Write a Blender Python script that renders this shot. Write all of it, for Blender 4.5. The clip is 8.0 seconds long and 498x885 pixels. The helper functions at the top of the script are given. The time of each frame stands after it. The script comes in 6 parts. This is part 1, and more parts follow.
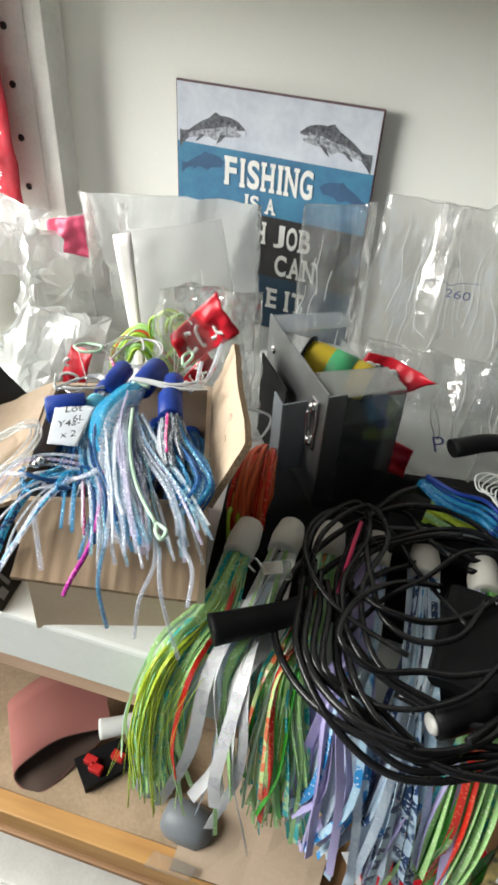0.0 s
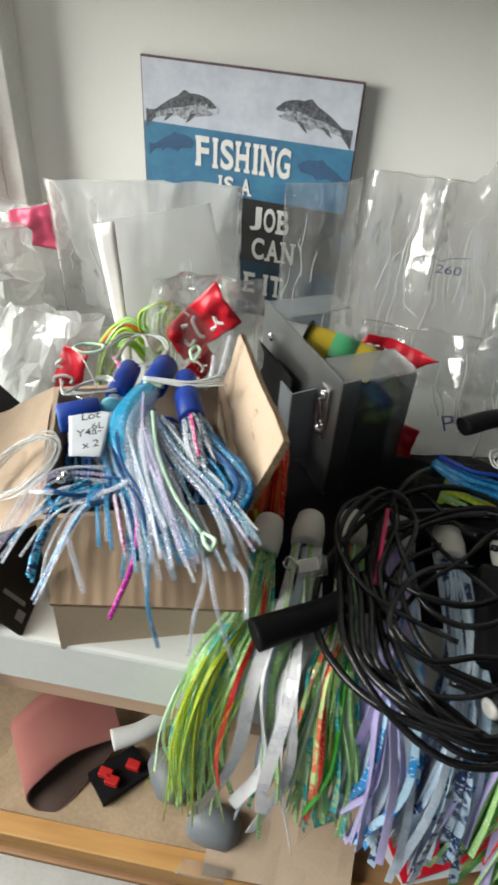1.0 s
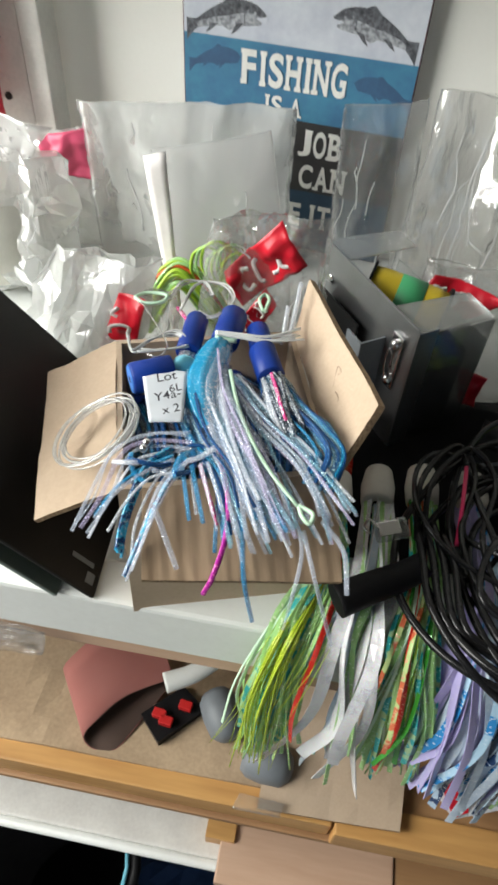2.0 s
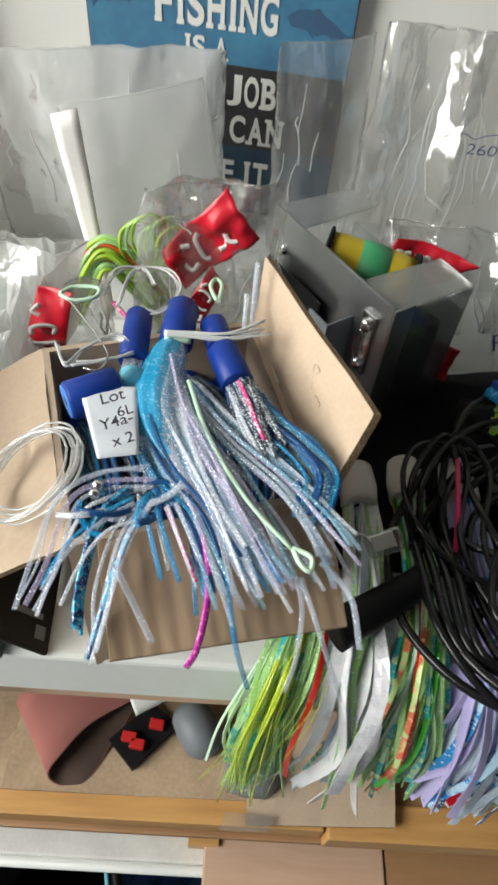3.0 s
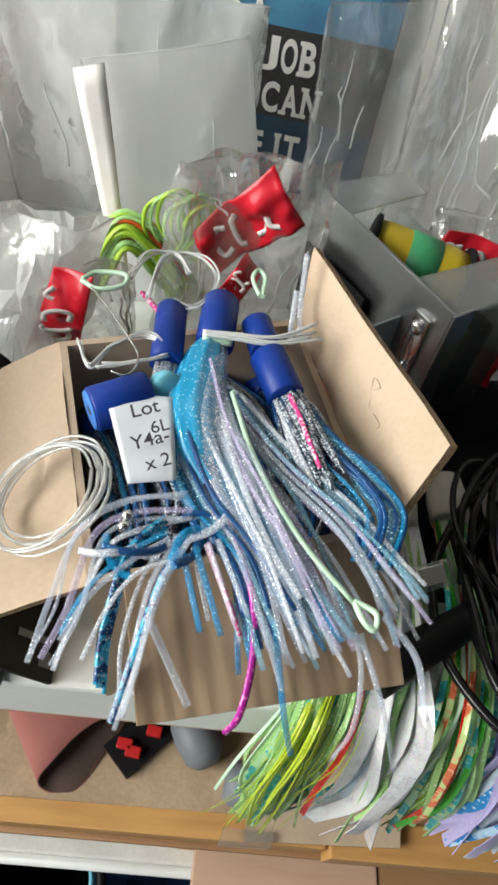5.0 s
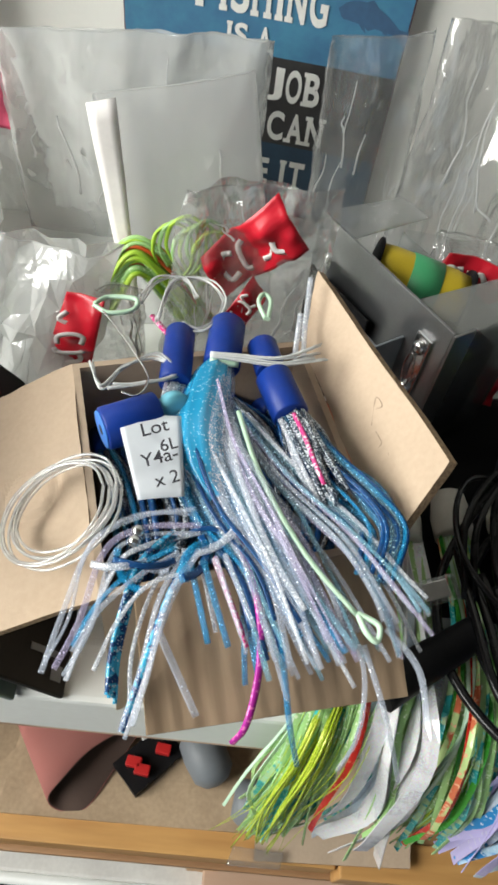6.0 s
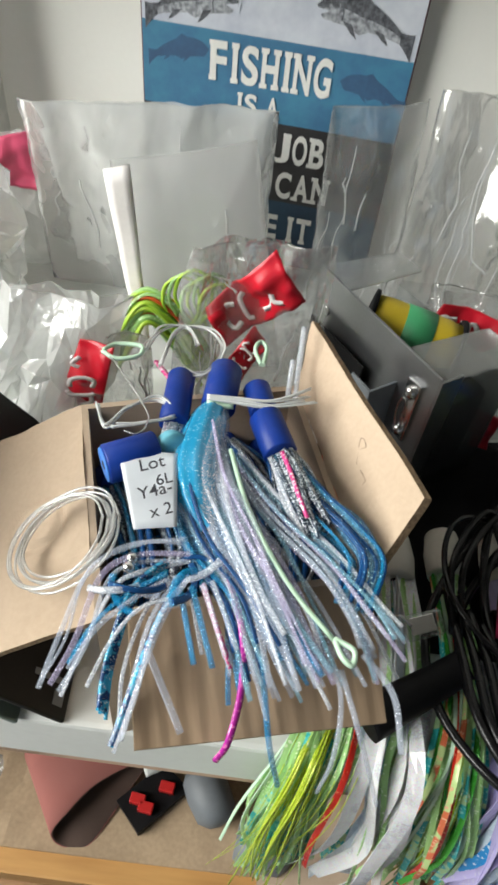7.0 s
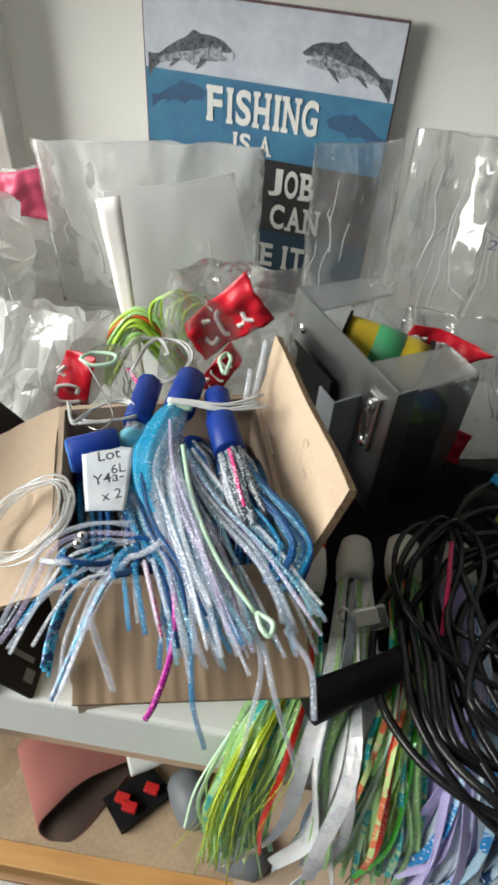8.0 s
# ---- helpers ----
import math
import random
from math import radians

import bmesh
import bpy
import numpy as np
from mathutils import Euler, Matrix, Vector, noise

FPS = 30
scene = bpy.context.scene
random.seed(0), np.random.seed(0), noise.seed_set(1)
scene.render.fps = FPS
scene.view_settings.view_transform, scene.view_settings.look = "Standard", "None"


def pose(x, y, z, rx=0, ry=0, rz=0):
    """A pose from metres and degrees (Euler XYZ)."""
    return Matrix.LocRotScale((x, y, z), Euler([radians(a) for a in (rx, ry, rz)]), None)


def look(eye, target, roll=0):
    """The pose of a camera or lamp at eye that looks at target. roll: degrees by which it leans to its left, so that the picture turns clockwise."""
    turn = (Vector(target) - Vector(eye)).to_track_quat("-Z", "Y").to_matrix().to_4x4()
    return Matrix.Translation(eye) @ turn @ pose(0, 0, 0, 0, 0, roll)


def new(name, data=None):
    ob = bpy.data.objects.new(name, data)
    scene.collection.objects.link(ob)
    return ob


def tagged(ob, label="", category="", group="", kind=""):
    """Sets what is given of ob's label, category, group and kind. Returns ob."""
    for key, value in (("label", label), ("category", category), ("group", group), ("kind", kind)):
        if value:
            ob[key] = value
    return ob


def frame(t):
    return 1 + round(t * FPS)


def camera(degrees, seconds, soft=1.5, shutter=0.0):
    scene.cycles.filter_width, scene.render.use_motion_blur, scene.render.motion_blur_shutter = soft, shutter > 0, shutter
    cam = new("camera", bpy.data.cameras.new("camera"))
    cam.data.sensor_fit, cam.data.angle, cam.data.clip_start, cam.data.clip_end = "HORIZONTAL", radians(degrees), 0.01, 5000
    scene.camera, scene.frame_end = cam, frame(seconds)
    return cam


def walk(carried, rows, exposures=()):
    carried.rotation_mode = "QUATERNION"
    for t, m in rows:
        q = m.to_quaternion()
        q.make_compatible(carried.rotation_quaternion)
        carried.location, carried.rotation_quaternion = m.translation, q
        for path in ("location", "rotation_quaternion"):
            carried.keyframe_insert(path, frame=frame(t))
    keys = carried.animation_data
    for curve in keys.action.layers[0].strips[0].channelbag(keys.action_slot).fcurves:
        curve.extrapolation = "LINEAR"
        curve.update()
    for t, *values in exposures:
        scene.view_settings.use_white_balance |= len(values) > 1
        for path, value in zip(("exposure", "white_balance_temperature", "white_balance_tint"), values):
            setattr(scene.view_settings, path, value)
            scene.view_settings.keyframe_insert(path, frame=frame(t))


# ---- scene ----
cam = camera(41.6, 8.0, soft=3.0, shutter=0.5)
PATH = [
    (0, (0.33, -0.602, 0.43), (-0.229, 0.836, -0.843), 3.7),
    (0.5, (0.321, -0.608, 0.432), (-0.248, 0.846, -0.818), 3.3),
    (1, (0.277, -0.602, 0.424), (-0.098, 0.863, -0.885), 4.0),
    (1.5, (0.243, -0.605, 0.422), (-0.127, 0.86, -0.888), 5.6),
    (1.7, (0.235, -0.6, 0.425), (-0.123, 0.781, -0.976), 4.6),
    (2.8, (0.207, -0.544, 0.406), (0.054, 0.733, -1.126), 5.5),
    (3, (0.197, -0.533, 0.4), (0.101, 0.722, -1.154), 6.3),
    (3.5, (0.176, -0.516, 0.389), (0.109, 0.718, -1.184), 9.6),
    (4, (0.169, -0.508, 0.388), (0.108, 0.712, -1.196), 10.0),
    (4.5, (0.166, -0.501, 0.384), (0.124, 0.705, -1.211), 11.0),
    (4.7, (0.167, -0.499, 0.38), (0.131, 0.694, -1.225), 11.1),
    (6, (0.17, -0.505, 0.387), (0.091, 0.734, -1.181), 9.3),
    (6.5, (0.172, -0.507, 0.389), (0.067, 0.753, -1.161), 8.9),
    (7, (0.184, -0.517, 0.401), (0.01, 0.809, -1.086), 7.0),
    (7.5, (0.206, -0.531, 0.409), (-0.044, 0.813, -1.052), 5.0),
    (8, (0.228, -0.537, 0.413), (-0.075, 0.833, -1.013), 4.6),
]
walk(cam, [(t, look(eye, target, roll)) for t, eye, target, roll in PATH],
     exposures=[(0.0, 0.22), (0.5, 0.06), (1.5, -0.04), (3.0, -0.20), (8.0, -0.18)])

# ---- world, light ----
world = bpy.data.worlds.new("sky")
scene.world = world
world.use_nodes = True
wn = world.node_tree.nodes
sky = wn.new("ShaderNodeTexSky")
sky.sky_type, sky.sun_disc = "NISHITA", False
sky.sun_elevation, sky.sun_rotation = radians(35), radians(250)
wn["Background"].inputs["Strength"].default_value = 0.12
world.node_tree.links.new(sky.outputs[0], wn["Background"].inputs["Color"])


def area_lamp(name, eye, target, sx, sy, watts, colour):
    d = bpy.data.lights.new(name, "AREA")
    d.shape, d.size, d.size_y, d.energy, d.color = "RECTANGLE", sx, sy, watts, colour
    ob = new(name, d)
    ob.matrix_world = look(eye, target)
    return ob


area_lamp("window_light", (-1.10, -0.88, 0.82), (0.10, -0.25, 0.12), 1.2, 0.95, 55.0, (0.975, 0.98, 0.925))
# Fill lamp added in front to lift the shadows; no source is known there.
area_lamp("fill_light", (0.58, -3.0, 0.35), (0.35, -0.3, 0.15), 1.5, 2.0, 2.4, (1.0, 0.97, 0.92))


# ---- materials ----
def shader(name, colour, rough=0.5, metal=0.0, second=None, scale=40.0, fine=300.0, mix=0.5, bump=0.1, spec=0.5, alpha=1.0,
           wave=None, per_piece=0.0, sheen=0.0, transmission=0.0, stretch=(1, 1, 1), turn=0.0):
    """A surface with variation at two scales, and fine relief."""
    m = bpy.data.materials.new(name)
    m.use_nodes = True
    nt = m.node_tree
    n, l = nt.nodes, nt.links
    b = n["Principled BSDF"]
    tc = n.new("ShaderNodeTexCoord")
    mp = n.new("ShaderNodeMapping")
    mp.vector_type = "TEXTURE"
    mp.inputs["Scale"].default_value = [1 / s for s in stretch]
    mp.inputs["Rotation"].default_value = (0, 0, turn)
    l.new(tc.outputs["Object"], mp.inputs[0])
    big, small = n.new("ShaderNodeTexNoise"), n.new("ShaderNodeTexNoise")
    for node, s, d in ((big, scale, 4), (small, fine, 3)):
        node.inputs["Scale"].default_value, node.inputs["Detail"].default_value = s, d
        l.new(mp.outputs[0], node.inputs["Vector"])
    second = second or tuple(c * 0.8 for c in colour)
    blend = n.new("ShaderNodeMix")
    blend.data_type = "RGBA"
    blend.inputs["A"].default_value, blend.inputs["B"].default_value = (*colour, 1), (*second, 1)
    add = n.new("ShaderNodeMath")
    add.operation = "MULTIPLY_ADD"
    l.new(small.outputs["Fac"], add.inputs[0])
    add.inputs[1].default_value = 0.5
    l.new(big.outputs["Fac"], add.inputs[2])
    ramp = n.new("ShaderNodeMapRange")
    ramp.inputs["From Min"].default_value, ramp.inputs["From Max"].default_value = 0.55, 0.98
    ramp.inputs["To Max"].default_value = mix
    l.new(add.outputs[0], ramp.inputs["Value"])
    l.new(ramp.outputs[0], blend.inputs["Factor"])
    out = blend.outputs["Result"]
    if per_piece:
        info = n.new("ShaderNodeObjectInfo")
        hsv = n.new("ShaderNodeHueSaturation")
        mr = n.new("ShaderNodeMapRange")
        mr.inputs["To Min"].default_value, mr.inputs["To Max"].default_value = 1 - per_piece, 1 + per_piece
        l.new(info.outputs["Random"], mr.inputs["Value"])
        l.new(mr.outputs[0], hsv.inputs["Value"])
        l.new(out, hsv.inputs["Color"])
        out = hsv.outputs[0]
    l.new(out, b.inputs["Base Color"])
    b.inputs["Metallic"].default_value, b.inputs["Specular IOR Level"].default_value = metal, spec
    b.inputs["Alpha"].default_value, b.inputs["Transmission Weight"].default_value = alpha, transmission
    rr = n.new("ShaderNodeMapRange")
    rr.inputs["To Min"].default_value, rr.inputs["To Max"].default_value = max(0.02, rough - 0.08), min(1, rough + 0.1)
    l.new(big.outputs["Fac"], rr.inputs["Value"])
    l.new(rr.outputs[0], b.inputs["Roughness"])
    if bump:
        bp = n.new("ShaderNodeBump")
        bp.inputs["Strength"].default_value, bp.inputs["Distance"].default_value = bump, 0.001
        l.new(add.outputs[0], bp.inputs["Height"])
        if wave:
            wv = n.new("ShaderNodeTexWave")
            wv.inputs["Scale"].default_value, wv.inputs["Distortion"].default_value = wave
            l.new(mp.outputs[0], wv.inputs["Vector"])
            bp2 = n.new("ShaderNodeBump")
            bp2.inputs["Strength"].default_value, bp2.inputs["Distance"].default_value = 0.35, 0.0006
            l.new(wv.outputs["Fac"], bp2.inputs["Height"])
            l.new(bp.outputs[0], bp2.inputs["Normal"])
            bp = bp2
        l.new(bp.outputs[0], b.inputs["Normal"])
    return m


def film(name, tint=(0.95, 0.96, 0.97), haze=0.2, gloss=0.1, rough=0.08, crease=120.0, depth=0.6, facet=0.0, size=70.0):
    """Thin plastic film: see-through, with milky haze and bright creases."""
    m = bpy.data.materials.new(name)
    m.use_nodes = True
    n, l = m.node_tree.nodes, m.node_tree.links
    n.remove(n["Principled BSDF"])
    clear, white, back, shine = (n.new("ShaderNodeBsdf" + k) for k in ("Transparent", "Diffuse", "Translucent", "Glossy"))
    clear.inputs["Color"].default_value = (*tint, 1)
    for s in (white, back):
        s.inputs["Color"].default_value = (0.93, 0.94, 0.93, 1)
    shine.inputs["Roughness"].default_value = rough
    tc = n.new("ShaderNodeTexCoord")
    nz = n.new("ShaderNodeTexNoise")
    nz.inputs["Scale"].default_value, nz.inputs["Detail"].default_value, nz.inputs["Distortion"].default_value = crease, 3, 1.2
    mp = n.new("ShaderNodeMapping")
    mp.inputs["Scale"].default_value = (1, 1, 0.22)
    mp.inputs["Rotation"].default_value = (0.1, 0.25, 0)
    l.new(tc.outputs["Object"], mp.inputs[0])
    l.new(mp.outputs[0], nz.inputs["Vector"])
    bp = n.new("ShaderNodeBump")
    bp.inputs["Strength"].default_value, bp.inputs["Distance"].default_value = depth, 0.0015
    l.new(nz.outputs["Fac"], bp.inputs["Height"])
    if facet:
        # flat facets with sharp ridges between them, as in crumpled film
        vo = n.new("ShaderNodeTexVoronoi")
        vo.inputs["Scale"].default_value = size
        warp = n.new("ShaderNodeVectorMath")
        warp.operation = "MULTIPLY_ADD"
        warp.inputs[1].default_value = (0.03, 0.03, 0.03)
        l.new(nz.outputs["Color"], warp.inputs[0])
        l.new(mp.outputs[0], warp.inputs[2])
        l.new(warp.outputs[0], vo.inputs["Vector"])
        bp2 = n.new("ShaderNodeBump")
        bp2.inputs["Strength"].default_value, bp2.inputs["Distance"].default_value = facet, 0.004
        l.new(vo.outputs["Distance"], bp2.inputs["Height"])
        l.new(bp.outputs[0], bp2.inputs["Normal"])
        bp = bp2
    for s in (white, back, shine):
        l.new(bp.outputs[0], s.inputs["Normal"])
    milk = n.new("ShaderNodeMixShader")
    l.new(white.outputs[0], milk.inputs[1]), l.new(back.outputs[0], milk.inputs[2])
    body = n.new("ShaderNodeMixShader")
    hz = n.new("ShaderNodeMapRange")
    hz.inputs["To Min"].default_value, hz.inputs["To Max"].default_value = haze * 0.6, haze * 1.4
    l.new(nz.outputs["Fac"], hz.inputs["Value"])
    l.new(hz.outputs[0], body.inputs["Fac"])
    l.new(clear.outputs[0], body.inputs[1]), l.new(milk.outputs[0], body.inputs[2])
    lw = n.new("ShaderNodeLayerWeight")
    lw.inputs["Blend"].default_value = 0.35
    l.new(bp.outputs[0], lw.inputs["Normal"])
    gl = n.new("ShaderNodeMapRange")
    gl.inputs["To Min"].default_value, gl.inputs["To Max"].default_value = gloss, min(1, gloss + 0.45)
    l.new(lw.outputs["Fresnel"], gl.inputs["Value"])
    top = n.new("ShaderNodeMixShader")
    l.new(gl.outputs[0], top.inputs["Fac"])
    l.new(body.outputs[0], top.inputs[1]), l.new(shine.outputs[0], top.inputs[2])
    l.new(top.outputs[0], n["Material Output"].inputs["Surface"])
    return m


def tinsel(name, colour, flake=(0.9, 0.92, 0.95), see=0.35, amount=0.35, scale=900.0, rough=0.2, bands=None, metal=None):
    """Soft vinyl or mylar strand with flakes whose glint is painted pale; bands: a second colour in blocks along it."""
    m = bpy.data.materials.new(name)
    m.use_nodes = True
    n, l = m.node_tree.nodes, m.node_tree.links
    b = n["Principled BSDF"]
    tc = n.new("ShaderNodeTexCoord")
    base = None
    if bands:
        nz = n.new("ShaderNodeTexNoise")
        nz.inputs["Scale"].default_value, nz.inputs["Detail"].default_value = bands[1], 1
        l.new(tc.outputs["Object"], nz.inputs["Vector"])
        st = n.new("ShaderNodeMapRange")
        st.inputs["From Min"].default_value, st.inputs["From Max"].default_value = 0.5, 0.54
        l.new(nz.outputs["Fac"], st.inputs["Value"])
        mx = n.new("ShaderNodeMix")
        mx.data_type = "RGBA"
        mx.inputs["A"].default_value, mx.inputs["B"].default_value = (*colour, 1), (*bands[0], 1)
        l.new(st.outputs[0], mx.inputs["Factor"])
        base = mx.outputs["Result"]
    vo = n.new("ShaderNodeTexVoronoi")
    vo.inputs["Scale"].default_value = scale
    l.new(tc.outputs["Object"], vo.inputs["Vector"])
    sep = n.new("ShaderNodeSeparateColor")
    l.new(vo.outputs["Color"], sep.inputs[0])
    th = n.new("ShaderNodeMath")
    th.operation = "LESS_THAN"
    l.new(sep.outputs[0], th.inputs[0])
    th.inputs[1].default_value = amount
    # Flake spots carry their sparkle as pale colour, with hardly any metal.
    fx = n.new("ShaderNodeMix")
    fx.data_type = "RGBA"
    fx.inputs["A"].default_value, fx.inputs["B"].default_value = (*colour, 1), (*flake, 1)
    if base:
        l.new(base, fx.inputs["A"])
    l.new(th.outputs[0], fx.inputs["Factor"])
    # Random cell hues paint the rainbow sheen of holographic foil.
    if metal:
        hue = n.new("ShaderNodeMix")
        hue.data_type = "RGBA"
        hue.inputs["Factor"].default_value = 0.2
        l.new(fx.outputs["Result"], hue.inputs["A"])
        l.new(vo.outputs["Color"], hue.inputs["B"])
        fx = hue
    l.new(fx.outputs["Result"], b.inputs["Base Color"])
    mt = n.new("ShaderNodeMath")
    mt.operation = "MULTIPLY"
    l.new(th.outputs[0], mt.inputs[0])
    mt.inputs[1].default_value = 0.12
    if metal is None:
        l.new(mt.outputs[0], b.inputs["Metallic"])
    else:
        b.inputs["Metallic"].default_value = metal
    al = n.new("ShaderNodeMapRange")
    al.inputs["To Min"].default_value, al.inputs["To Max"].default_value = 1 - see, 1
    l.new(th.outputs[0], al.inputs["Value"])
    l.new(al.outputs[0], b.inputs["Alpha"])
    b.inputs["Roughness"].default_value, b.inputs["Subsurface Weight"].default_value = rough, 0.0
    nm = n.new("ShaderNodeBump")
    nm.inputs["Strength"].default_value, nm.inputs["Distance"].default_value = (0.8 if metal else 0.07 if scale > 1500 else 0.05), 0.0003
    l.new(sep.outputs[1], nm.inputs["Height"])
    l.new(nm.outputs[0], b.inputs["Normal"])
    return m


